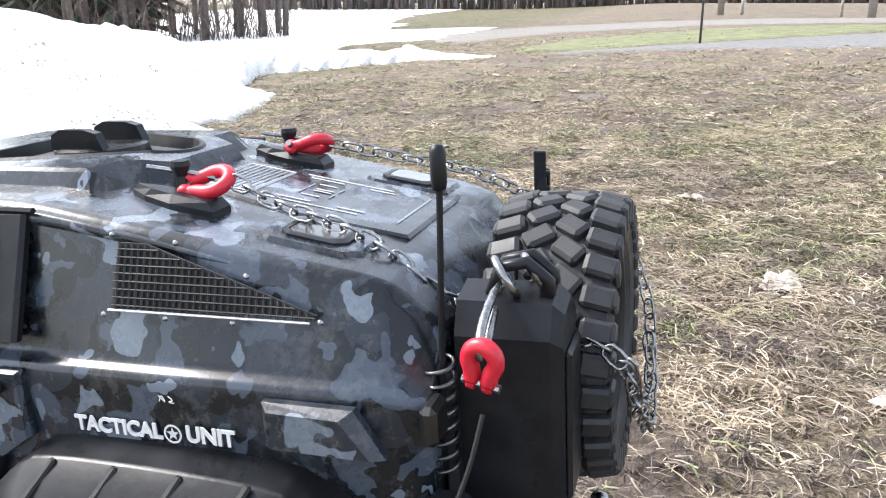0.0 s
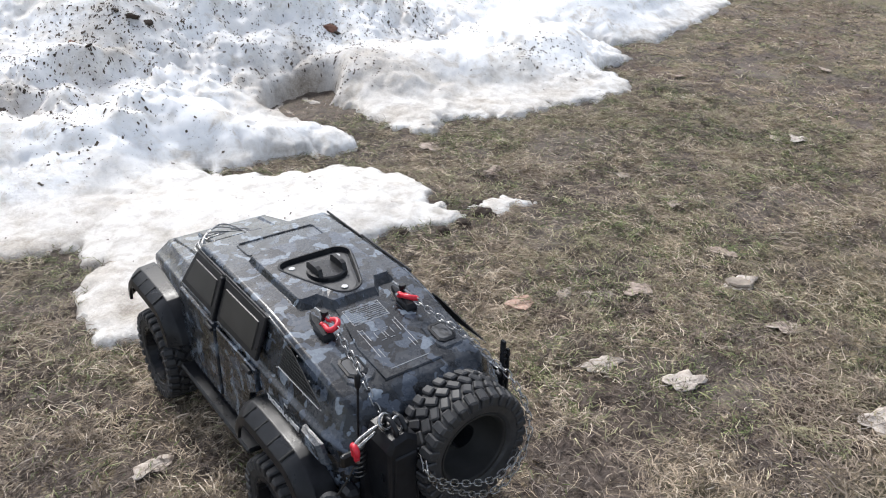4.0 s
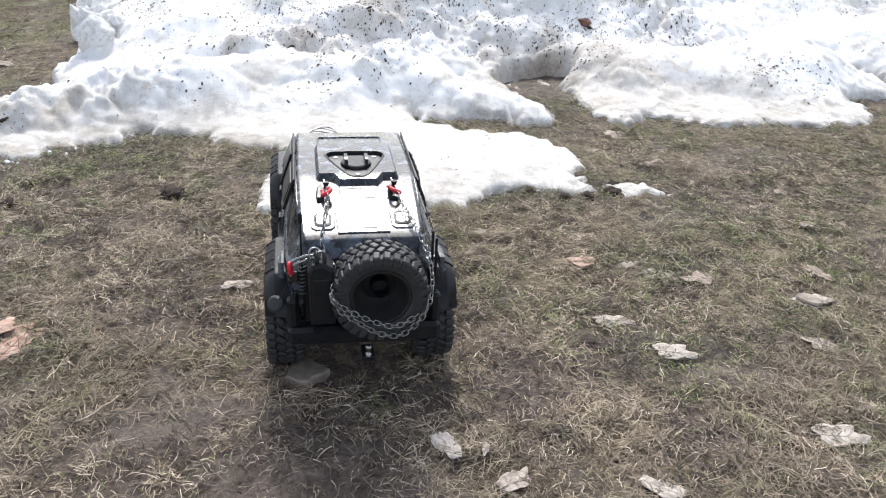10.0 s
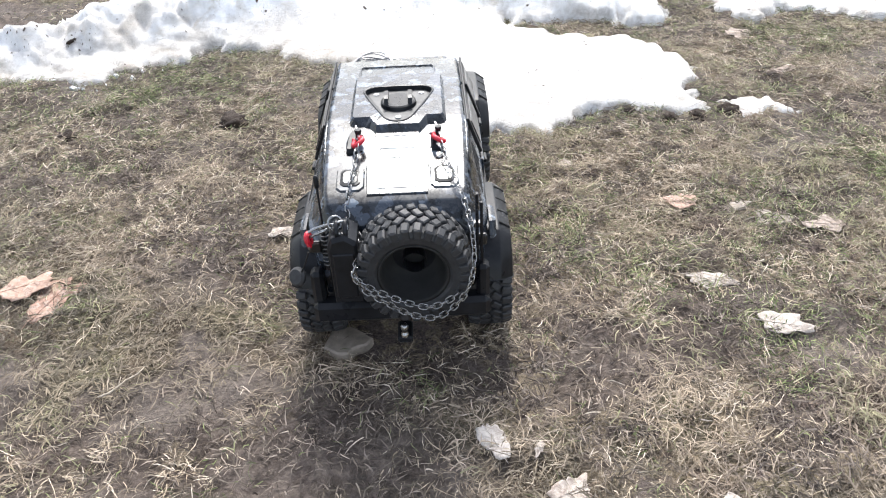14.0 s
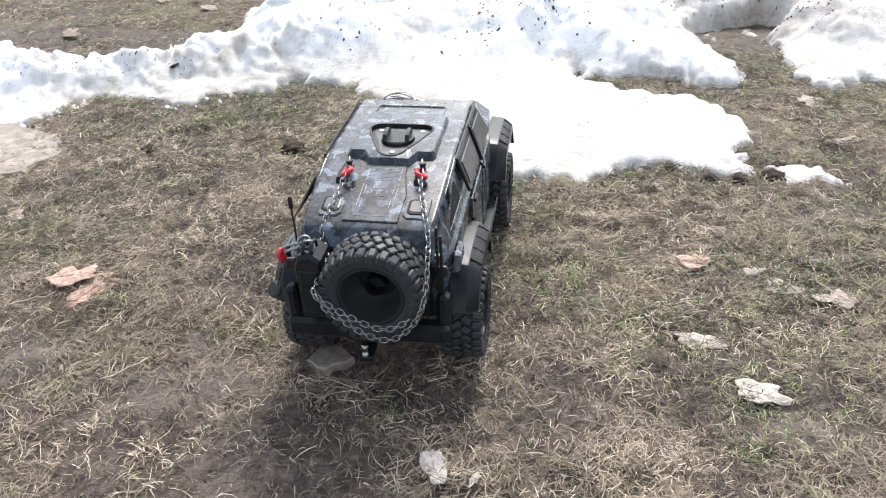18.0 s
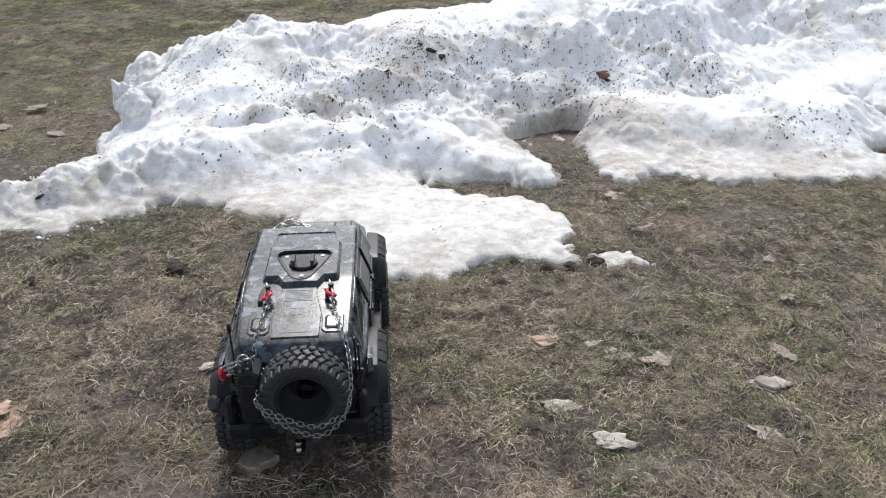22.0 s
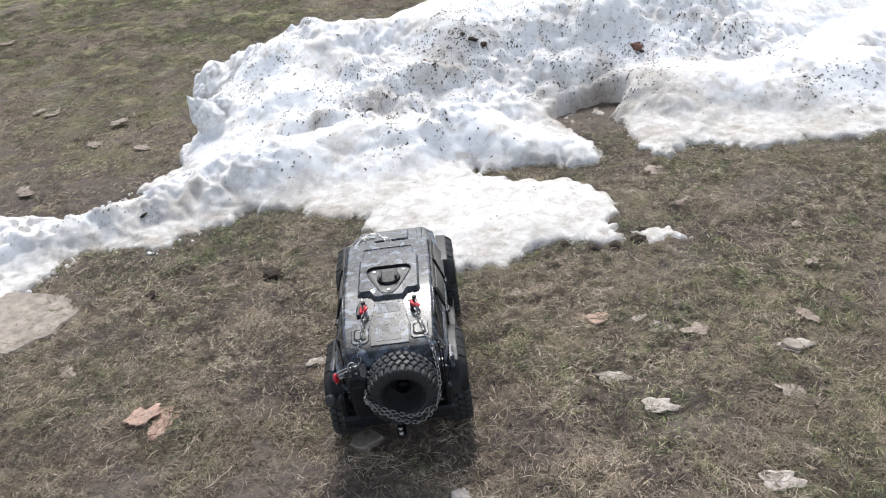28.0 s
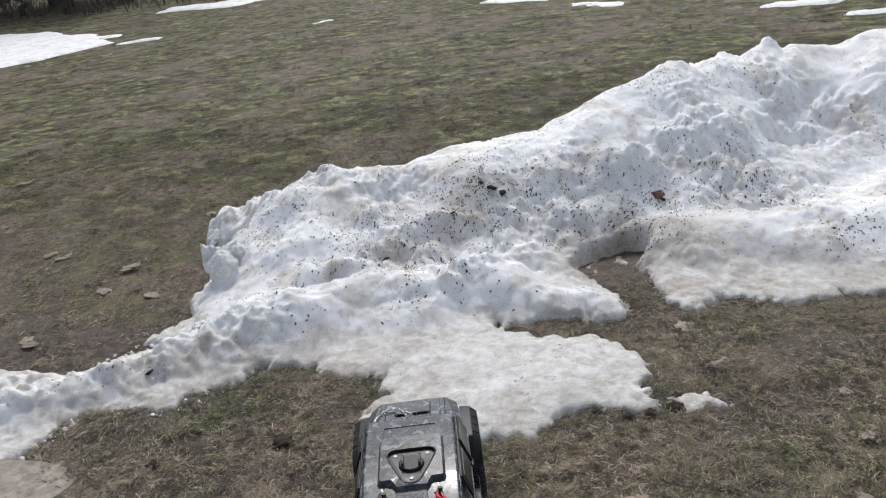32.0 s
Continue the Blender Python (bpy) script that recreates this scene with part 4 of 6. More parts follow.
BLOCK = mesh_of("tread_block", cbox((0, 0, 0), (0.0122, 0.0086, 0.0062), 0.0014), RUBBER)
LUG = mesh_of("shoulder_lug", cbox((0, 0, 0), (0.0032, 0.0078, 0.0105), 0.0011), RUBBER)
TYRE = mesh_of("tyre", tyre_geo(), RUBBER)
RIM = mesh_of("rim", rim_geo(), BLACK, False)
DISH = mesh_of("rim", lathe([(0.0365, 0.0195), (0.0370, 0.0205), (0.0345, 0.0205), (0.0330, 0.018), (0.0310, -0.014), (0.012, -0.0165), (0.009, -0.0155), (0.0, -0.0155)], 32, Matrix.Rotation(radians(90), 4, "Y")), SLOT, True)


def add_wheel(name, m, label="", rim=None):
    wheel = new(name)
    wheel.parent = truck
    wheel.matrix_local = m
    for nm, me in (("tyre", TYRE), ("rim", rim or RIM)):
        o = new(nm, me)
        o.parent = wheel
    for nm, me, places in zip(("tread_block", "shoulder_lug"), (BLOCK, LUG), tread_places()):
        for p in places:
            o = new(nm, me)
            o.parent, o.matrix_local = wheel, p
    if label:
        tagged(wheel, label)
    return wheel


for v in (REAR, FRONT):
    for s in (-1, 1):
        add_wheel("wheel", Matrix.Translation((s * TRACK, v, RADIUS)) @ Matrix.Rotation(radians(0 if s > 0 else 180), 4, "Z") @ Matrix.Rotation(0.4 * v + s, 4, "X"))
add_wheel("spare_wheel", Matrix.Translation((0.016, 0.012, 0.168)) @ Matrix.Rotation(radians(-90), 4, "Z") @ Matrix.Rotation(0.1, 4, "X"), "spare wheel with knobbly tyre on the tail", DISH)


# fender flares
def flare_geo(s):
    path = [(-0.080, 0.112), (-0.072, 0.132), (-0.056, 0.149), (-0.036, 0.157), (0.040, 0.158), (0.060, 0.151), (0.076, 0.134), (0.084, 0.110)]
    path = [(p.x, p.y) for p in catmull([(v, w, 0) for v, w in path], 0.007)]
    prof = [(0.090, 0.004), (0.110, 0.002), (0.117, -0.003), (0.1235, -0.010), (0.1245, -0.019), (0.1205, -0.019), (0.1195, -0.012), (0.108, -0.004), (0.090, -0.003)]
    geo = Geo()
    k = len(prof)
    for i, (v, w) in enumerate(path):
        a, b = path[max(0, i - 1)], path[min(len(path) - 1, i + 1)]
        nv, nw = -(b[1] - a[1]), b[0] - a[0]
        d = math.hypot(nv, nw)
        geo.v += [(s * u, v + nv / d * h, w + nw / d * h) for u, h in prof]
    for i in range(len(path) - 1):
        for j in range(k):
            q = (i * k + j, i * k + (j + 1) % k, (i + 1) * k + (j + 1) % k, (i + 1) * k + j)
            geo.f.append(q if s > 0 else q[::-1])
    geo.f.append(tuple(range(k)))
    geo.f.append(tuple(range((len(path) - 1) * k, len(path) * k))[::-1])
    return geo


for axle in (REAR, FRONT):
    for s in (-1, 1):
        flare = part("fender_flare", flare_geo(s), BLACK, truck, "black plastic fender flare with slots", bevel=0.0012)
        flare.matrix_local = Matrix.Translation((0, axle, 0))
        for k in range(4):
            part("slot", cbox((s * 0.1172, -0.034 + 0.0255 * k, 0.1545), (0.017, 0.0030, 0.002), 0.0008, Matrix.Rotation(radians(42 * s), 4, "Y") @ Matrix.Rotation(radians(18 * s), 4, "Z")), SLOT, flare)

# roof: a raised plateau with a sunken, rounded-triangular turret hatch
def hull_at(angle, grow=0.0):
    """Reach of the hatch's outline (three rounded corners) from its middle, at an angle."""
    best = 0.0
    c, q = math.cos(angle), math.sin(angle)
    corners = [(-0.024, 0.250, 0.012), (0.030, 0.250, 0.012), (0.003, 0.196, 0.018)]
    lo, hi = 0.0, 0.09
    for _ in range(22):            # widest point still within the rounded triangle
        mid_ = (lo + hi) / 2
        pu, pv = 0.003 + mid_ * c, 0.234 + mid_ * q
        d = 1e9
        for a in range(3):
            (x0, y0, r0), (x1, y1, r1) = corners[a], corners[(a + 1) % 3]
            ex, ey = x1 - x0, y1 - y0
            t = max(0, min(1, ((pu - x0) * ex + (pv - y0) * ey) / (ex * ex + ey * ey)))
            d = min(d, math.hypot(pu - x0 - t * ex, pv - y0 - t * ey) - (r0 + (r1 - r0) * t))
        side = [(corners[(a + 1) % 3][0] - corners[a][0]) * (pv - corners[a][1]) - (corners[(a + 1) % 3][1] - corners[a][1]) * (pu - corners[a][0]) for a in range(3)]
        within = d < 0 or all(k < 0 for k in side) or all(k > 0 for k in side)
        lo, hi = (mid_, hi) if within else (lo, mid_)
    return lo + grow


def reach_to(poly, angle):
    c, q, best = math.cos(angle), math.sin(angle), 0.09
    for (x0, y0), (x1, y1) in zip(poly, poly[1:] + poly[:1]):
        x0, y0, x1, y1 = x0 - 0.003, y0 - 0.234, x1 - 0.003, y1 - 0.234
        det = c * (y0 - y1) - q * (x0 - x1)
        if abs(det) > 1e-9:
            r = (x0 * (y0 - y1) - y0 * (x0 - x1)) / det
            t = (c * y0 - q * x0) / det
            if r > 0 and -1e-6 <= t <= 1 + 1e-6:
                best = min(best, r)
    return best


TOP_EDGE = [(-0.047, 0.187), (-0.030, 0.187), (-0.021, 0.171), (0.027, 0.171), (0.036, 0.187), (0.052, 0.187), (0.0545, 0.190), (0.0545, 0.294), (0.049, 0.301), (-0.044, 0.301), (-0.0495, 0.294), (-0.0495, 0.190)]
FOOT = [(-0.052, 0.176), (-0.031, 0.177), (-0.023, 0.165), (0.029, 0.165), (0.037, 0.177), (0.057, 0.176), (0.0595, 0.184), (0.0595, 0.297), (0.052, 0.305), (-0.047, 0.305), (-0.0545, 0.297), (-0.0545, 0.184)]
TURNS = sorted([2 * math.pi * k / 72 - math.pi for k in range(72)] + [math.atan2(v - 0.234, u - 0.003) for u, v in TOP_EDGE])


def ring_geo(rings):
    """Joins closed rings of equal length, one after another."""
    geo, n = Geo(), len(rings[0])
    for r in rings:
        geo.v += r
    for i in range(len(rings) - 1):
        geo.f += [(i * n + k, i * n + (k + 1) % n, (i + 1) * n + (k + 1) % n, (i + 1) * n + k) for k in range(n)]
    return geo


def ring_of(reach, h):
    return [deck(0.003 + reach(a) * math.cos(a), 0.234 + reach(a) * math.sin(a), h) for a in TURNS]


part("roof_panel", ring_geo([ring_of(lambda a: reach_to(FOOT, a), -0.002), ring_of(lambda a: reach_to(TOP_EDGE, a) + 0.0009, 0.0066), ring_of(lambda a: reach_to(TOP_EDGE, a) - 0.0006, 0.0080),
                             ring_of(lambda a: min(hull_at(a, 0.0045), reach_to(TOP_EDGE, a) - 0.002), 0.0083), ring_of(lambda a: min(hull_at(a, 0.0035), reach_to(TOP_EDGE, a) - 0.003), 0.0083)]), CAMO, truck, "raised camouflage roof panel")
frame_line = [(-0.046, 0.308), (0.046, 0.308), (0.047, 0.312), (0.047, 0.336), (0.044, 0.340), (-0.044, 0.340), (-0.047, 0.336), (-0.047, 0.312)]
part("roof_rib", tube([deck(u, v, 0.001) for u, v in frame_line], 0.0016, 6, True), CAMO, truck)
hatch = part("roof_hatch", ring_geo([ring_of(lambda a: hull_at(a, -0.0005), 0.0035), ring_of(lambda a: hull_at(a, -0.004), 0.0040), ring_of(lambda a: hull_at(a) * 0.5, 0.0040), ring_of(lambda a: 0.0005, 0.0040)]), HATCHGREY, truck, "black turret hatch sunk in the roof panel")
part("hatch_rim", ring_geo([ring_of(lambda a: min(hull_at(a, 0.0042), reach_to(TOP_EDGE, a) - 0.0022), 0.0082), ring_of(lambda a: hull_at(a, 0.0028), 0.0092), ring_of(lambda a: hull_at(a, 0.0012), 0.0090), ring_of(lambda a: hull_at(a, 0.0), 0.0034)]), BLACK, hatch)
part("turret_disc", lathe([(0.0, 0.0050), (0.0185, 0.0050), (0.0205, 0.0040), (0.0215, 0.0)], 32, Matrix.Translation(deck(0.003, 0.226, 0.0038))), BLACK, hatch)
for u in (-0.011, 0.017):
    part("hatch_lug", slab([(0.212, 0.0), (0.215, 0.0075), (0.221, 0.0090), (0.234, 0.0090), (0.239, 0.0065), (0.240, 0.0)], -0.0024, 0.0024,
                           lambda a, b, h, u=u: (u + h, a, hatch_w(a) + 0.0082 + b)), BLACK, hatch)
for u, v in ((-0.024, 0.252), (0.030, 0.252), (0.003, 0.190)):
    part("hatch_bolt", lathe([(0.0, 0.0010), (0.0034, 0.0008), (0.0036, 0.0)], 12, Matrix.Translation(deck(u, v, 0.0040))), LINE, hatch)

# rear hatch
panel = part("hatch_panel", slab([(-0.030, 0.064), (0.034, 0.064), (0.036, 0.110), (0.028, 0.150), (0.026, 0.172), (-0.022, 0.172), (-0.024, 0.150), (-0.032, 0.110)], -0.001, 0.0014, deck, 0.0012), CAMO, truck)
grille = Geo()


def stroke(u0, v0, u1, v1, r=0.00034, into=None):
    line = tube([deck(u0, v0, 0.0015), deck(u1, v1, 0.0015)], r, 4)
    if into is not None:
        into.join(line)
    else:
        part("panel_line", line, LINE, panel)


for k in range(9):
    stroke(-0.017, 0.138 + 0.0026 * k, 0.021, 0.138 + 0.0026 * k, 0.0003, grille)
stroke(-0.018, 0.137, -0.018, 0.160)
stroke(-0.018, 0.160, 0.022, 0.160)
stroke(0.022, 0.137, 0.022, 0.160)
stroke(-0.018, 0.137, 0.022, 0.137)
for s in (-1, 1):
    stroke(0.002 + s * 0.021, 0.090, 0.002 + s * 0.021, 0.131)
    stroke(0.002 + s * 0.017, 0.112, 0.002 + s * 0.017, 0.128)
    stroke(0.002 + s * 0.021, 0.128, 0.002 + s * 0.017, 0.128)
    stroke(0.002 + s * 0.017, 0.088, 0.002 + s * 0.017, 0.100)
    stroke(0.002 + s * 0.001, 0.122, 0.002 + s * 0.008, 0.122)
    stroke(0.002 + s * 0.009, 0.120, 0.002 + s * 0.009, 0.112)
    stroke(0.002 + s * 0.002, 0.108, 0.002 + s * 0.008, 0.108)
    stroke(0.002 + s * 0.0015, 0.118, 0.002 + s * 0.0015, 0.110)
stroke(-0.019, 0.073, 0.023, 0.073, 0.0005)
part("vent_grille", grille, LINE, panel, "fine silver vent grille")
for s in (-1, 1):
    u = 0.002 + s * 0.050
    rounded = lambda hu, v0, v1, r: [(u - hu + r, v0), (u + hu - r, v0), (u + hu, v0 + r), (u + hu, v1 - r), (u + hu - r, v1), (u - hu + r, v1), (u - hu, v1 - r), (u - hu, v0 + r)]
    part("window_mount", slab(rounded(0.0150, 0.071, 0.111, 0.005), -0.001, 0.0018, deck, 0.0016), CAMO, truck)
    outer_ring, inner_ring = rounded(0.0105, 0.0780, 0.1040, 0.0040), rounded(0.0084, 0.0805, 0.1015, 0.003)
    wedge = part("hatch_window_frame", ring_geo([[deck(a, b, h) for a, b in loop] for loop, h in ((outer_ring, 0.0010), (outer_ring, 0.0028), (inner_ring, 0.0032), (inner_ring, 0.0012))]), BLACK, truck, "black rounded frame of a small rear window")
    part("hatch_window", slab(inner_ring, 0.001, 0.0034, deck, 0.0010), PANE, wedge, "glossy grey window pane")
    pod = [(u - 0.0120, 0.132), (u + 0.0000, 0.132), (u + 0.001, 0.150), (u - 0.002, 0.163), (u - 0.006, 0.171), (u - 0.010, 0.163), (u - 0.013, 0.150)]
    part("hook_pod", slab([(a + (0.006 if s < 0 else 0.0), b) for a, b in pod], -0.002, 0.0056, deck, 0.0030), BLACK, truck, "boat-shaped black pod under the hook")
for s in (-1, 1):
    u0 = 0.0035 + s * 0.0445
    hook = part("tow_hook", lathe([(0.0, 0.010), (0.0036, 0.010), (0.0040, 0.008), (0.0028, 0.004), (0.0034, 0.0)], 12, Matrix.Translation(deck(u0, 0.153, 0.0058))), BLACK, truck)
    part("cleat_pin", tube([deck(u0 - 0.003, 0.166, 0.0115), deck(u0 + 0.001, 0.148, 0.0115), deck(u0 + 0.003, 0.140, 0.0105)], 0.0011, 6), STEEL, hook)


def shackle(m, label):
    """A bow shackle: red bow, steel pin."""
    pts = [(-0.0046, 0, -0.012), (-0.0052, 0, -0.006), (-0.0074, 0, 0.0), (-0.0068, 0, 0.0052), (-0.0036, 0, 0.0085), (0, 0, 0.0096), (0.0036, 0, 0.0085), (0.0068, 0, 0.0052), (0.0074, 0, 0.0), (0.0052, 0, -0.006), (0.0046, 0, -0.012)]
    ob = part("shackle", tube([m @ Vector(p) for p in catmull(pts, 0.0018)], 0.0028, 10), RED, truck, label, smooth=True)
    for x in (-0.0046, 0.0046):
        part("eye", lathe([(0.0012, -0.0022), (0.0040, -0.0022), (0.0044, 0), (0.0040, 0.0022), (0.0012, 0.0022)], 14, m @ Matrix.Translation((x, 0, -0.0125)) @ Matrix.Rotation(radians(90), 4, "Y")), RED, ob, smooth=True)
    part("pin", tube([m @ Vector((-0.011, 0, -0.0125)), m @ Vector((0.010, 0, -0.0125))], 0.0015, 8), STEEL, ob)
    return ob


shackle(Matrix.Translation(deck(-0.041, 0.140, 0.0098)) @ Matrix.Rotation(radians(8), 4, "Z") @ Matrix.Rotation(radians(80), 4, "X") @ Matrix.Rotation(radians(30), 4, "Z") @ Matrix.Scale(0.8, 4), "red bow shackle with steel pin")
shackle(Matrix.Translation(deck(0.048, 0.140, 0.0098)) @ Matrix.Rotation(radians(14), 4, "Z") @ Matrix.Rotation(radians(80), 4, "X") @ Matrix.Rotation(radians(-30), 4, "Z") @ Matrix.Scale(0.8, 4), "red bow shackle with steel pin")
shackle(Matrix.Translation((-0.089, 0.021, 0.1985)) @ Matrix.Rotation(radians(80), 4, "Z") @ Matrix.Rotation(radians(-6), 4, "X") @ Matrix.Rotation(radians(-10), 4, "Y") @ Matrix.Scale(0.60, 4), "red bow shackle hanging from a steel ring")


def chain_geo(points, step=0.0073):
    geo = Geo()
    pts = catmull(points, step)
    for i in range(len(pts) - 1):
        a, b = pts[i], pts[i + 1]
        d = (b - a).normalized()
        up = Vector((0, 0, 1)) if abs(d.z) < 0.9 else Vector((0, 1, 0))
        s1 = d.cross(up).normalized()
        s2 = d.cross(s1)
        ang = radians(45 + 90 * (i % 2) + random.uniform(-14, 14))
        side = math.cos(ang) * s1 + math.sin(ang) * s2
        c = (a + b) / 2
        loop = []
        for k in range(12):
            t = 2 * math.pi * k / 12
            x, y = math.cos(t), math.sin(t)
            loop.append(c + d * (0.0022 * (1 if x > 0 else -1) * (abs(x) > 0.01) + 0.0027 * x) + side * 0.0029 * y)
        geo.join(tube(loop, 0.00066, 6, True))
    return geo


part("chain", chain_geo([(-0.041, 0.131, 0.244), (-0.043, 0.108, 0.234), (-0.046, 0.086, 0.2285), (-0.049, 0.066, 0.2205), (-0.050, 0.047, 0.206), (-0.041, 0.034, 0.198), (-0.035, 0.012, 0.190), (-0.040, -0.008, 0.186),
                         (-0.044, -0.0175, 0.180), (-0.038, -0.0195, 0.171), (-0.020, -0.020, 0.158), (0.004, -0.021, 0.145), (0.030, -0.021, 0.136), (0.050, -0.020, 0.143), (0.063, -0.018, 0.153)]),
     STEEL, truck, "zinc chain looped round the spare wheel", smooth=True)
part("chain", chain_geo([(0.0485, 0.131, 0.244), (0.056, 0.100, 0.236), (0.062, 0.078, 0.231), (0.068, 0.058, 0.224), (0.073, 0.040, 0.214), (0.076, 0.018, 0.208), (0.0775, -0.004, 0.190),
                         (0.0745, -0.016, 0.168), (0.066, -0.0195, 0.148), (0.052, -0.021, 0.132), (0.036, -0.022, 0.123), (0.012, -0.022, 0.128), (-0.014, -0.022, 0.146), (-0.034, -0.0205, 0.162), (-0.044, -0.019, 0.184)]),
     STEEL, truck, "zinc chain looped round the spare wheel", smooth=True)

# tail: jerry can box, ring and clip, antenna, jack, bumper, ball
can = part("tail_box", slab([(-0.067, 0.128), (-0.069, 0.198), (-0.064, 0.209), (-0.050, 0.212), (-0.039, 0.204), (-0.037, 0.128)], 0.0, 0.036, lambda a, b, h: (a, 0.036 - h, b), 0.004), BLACK, truck, "black storage box beside the spare wheel")
part("box_rib", cbox((-0.053, -0.0005, 0.165), (0.022, 0.003, 0.055), 0.0014), BLACK, can)
for u in (-0.058, -0.049):
    part("box_loop", tube([(u, 0.026, 0.208), (u, 0.022, 0.219), (u, 0.013, 0.221), (u, 0.006, 0.215), (u, 0.006, 0.207)], 0.0024, 8), BLACK, can, smooth=True)


def hoop(c, r, th, m, name, mat, parent):
    return part(name, tube([Vector(c) + m @ Vector((r * math.cos(t), r * math.sin(t), 0)) for t in (2 * math.pi * k / 20 for k in range(20))], th, 8, True), mat, parent, smooth=True)


hoop((-0.060, 0.020, 0.2165), 0.0068, 0.0014, Euler((radians(60), 0, radians(20))).to_matrix(), "ring", STEEL, truck)
hoop((-0.053, 0.012, 0.2160), 0.0064, 0.0014, Euler((radians(55), radians(40), 0)).to_matrix(), "ring", STEEL, truck)
clip = catmull([(-0.060, 0.021, 0.214), (-0.070, 0.022, 0.213), (-0.084, 0.022, 0.208), (-0.091, 0.021, 0.203), (-0.088, 0.021, 0.200), (-0.080, 0.021, 0.204), (-0.066, 0.022, 0.209)], 0.003)
part("snap_hook", tube(clip, 0.0016, 8), STEEL, truck, "polished steel snap hook", smooth=True)
antenna = part("antenna", tube([(-0.0745, 0.040, 0.150), (-0.0755, 0.038, 0.200), (-0.0755, 0.036, 0.250)], 0.0011, 8), BLACK, truck, "black whip antenna on a coil spring")
part("antenna_tip", lathe([(0.0, 0.0), (0.0021, 0.0008), (0.0026, 0.003), (0.0026, 0.0125), (0.0018, 0.0145), (0.0, 0.0148)], 12, Matrix.Translation((-0.0755, 0.036, 0.248))), BLACK, antenna, smooth=True)
coil = [(-0.0745 + 0.0052 * math.cos(t), 0.040 + 0.0052 * math.sin(t), 0.150 + 0.0415 * t / (2 * math.pi * 8)) for t in (2 * math.pi * k / 14 for k in range(8 * 14 + 1))]
part("coil_spring", tube(coil, 0.00085, 6), DARKSTEEL, antenna, smooth=True)
jack = part("lifting_jack", cbox((0.083, 0.036, 0.180), (0.003, 0.006, 0.108), 0.0006), BLACK, truck, "black ratchet lifting jack bar")
part("jack_bar", cbox((0.0875, 0.034, 0.172), (0.003, 0.004, 0.105), 0.0006), BLACK, jack)
for k in range(12):
    part("jack_tooth", cbox((0.083, 0.0325, 0.140 + 0.0075 * k), (0.0026, 0.003, 0.003), 0.0006), BLACK, jack)
part("jack_clamp", cbox((0.084, 0.038, 0.196), (0.010, 0.008, 0.005), 0.001), DARKSTEEL, jack)
strap = part("strap", tube(catmull([(-0.091, 0.021, 0.182), (-0.096, 0.024, 0.168), (-0.101, 0.028, 0.156), (-0.104, 0.031, 0.149)], 0.003), 0.0008, 8), SLOT, truck, "black strap with a round pad hanging from the shackle")
part("pad", lathe([(0.0, 0.004), (0.008, 0.0035), (0.0105, 0.001), (0.0105, -0.002), (0.0, -0.003)], 16, Matrix.Translation((-0.109, 0.032, 0.143)) @ Matrix.Rotation(radians(55), 4, "X") @ Matrix.Rotation(radians(-30), 4, "Y")), RUBBER, strap)
bumper = part("rear_bumper", cbox((0.0, 0.028, 0.100), (0.190, 0.022, 0.026), 0.005), BLACK, truck)
for s in (-1, 1):
    part("bumper_end", cbox((s * 0.088, 0.034, 0.128), (0.014, 0.018, 0.044), 0.004), BLACK, bumper)
    part("tail_light", cbox((s * 0.0865, 0.0385, 0.176), (0.014, 0.006, 0.014), 0.002), GLASS, truck)
hitch = part("hitch", cbox((0.002, 0.008, 0.080), (0.016, 0.030, 0.008), 0.002), BLACK, truck)
part("hitch_ball", lathe([(0.0, 0.0165), (0.003, 0.0160), (0.0044, 0.013), (0.0040, 0.0095), (0.0024, 0.0075), (0.0030, 0.005), (0.0042, 0.004), (0.0042, 0.0)], 16, Matrix.Translation((0.002, -0.003, 0.0835))), STEEL, hitch, "chrome tow ball", smooth=True)
part("tail_panel", cbox((0.0, 0.0385, 0.150), (0.150, 0.006, 0.075), 0.003), BLACK, truck)
part("spare_mount", lathe([(0.030, 0.0), (0.030, 0.012), (0.012, 0.014), (0.012, 0.03)], 20, Matrix.Translation((0.017, 0.040, 0.170)) @ Matrix.Rotation(radians(90), 4, "X")), BLACK, truck)

# chassis under the body
chassis = part("chassis", cbox((0, 0.297, 0.082), (0.07, 0.48, 0.018), 0.004), BLACK, truck)
for v in (REAR, FRONT):
    part("axle", tube([(-0.082, v, 0.0585), (0.082, v, 0.0585)], 0.008, 10), BLACK, chassis)
    part("differential", lathe([(0.0, -0.018), (0.012, -0.016), (0.018, -0.006), (0.018, 0.006), (0.012, 0.016), (0.0, 0.018)], 16, Matrix.Translation((0.012, v, 0.0585))), BLACK, chassis, smooth=True)
    for s in (-1, 1):
        part("shock", tube([(s * 0.058, v + 0.012, 0.062), (s * 0.050, v + 0.002, 0.150)], 0.007, 10), BLACK, chassis)
part("front_bumper", cbox((0, 0.546, 0.098), (0.15, 0.020, 0.026), 0.005), BLACK, truck)

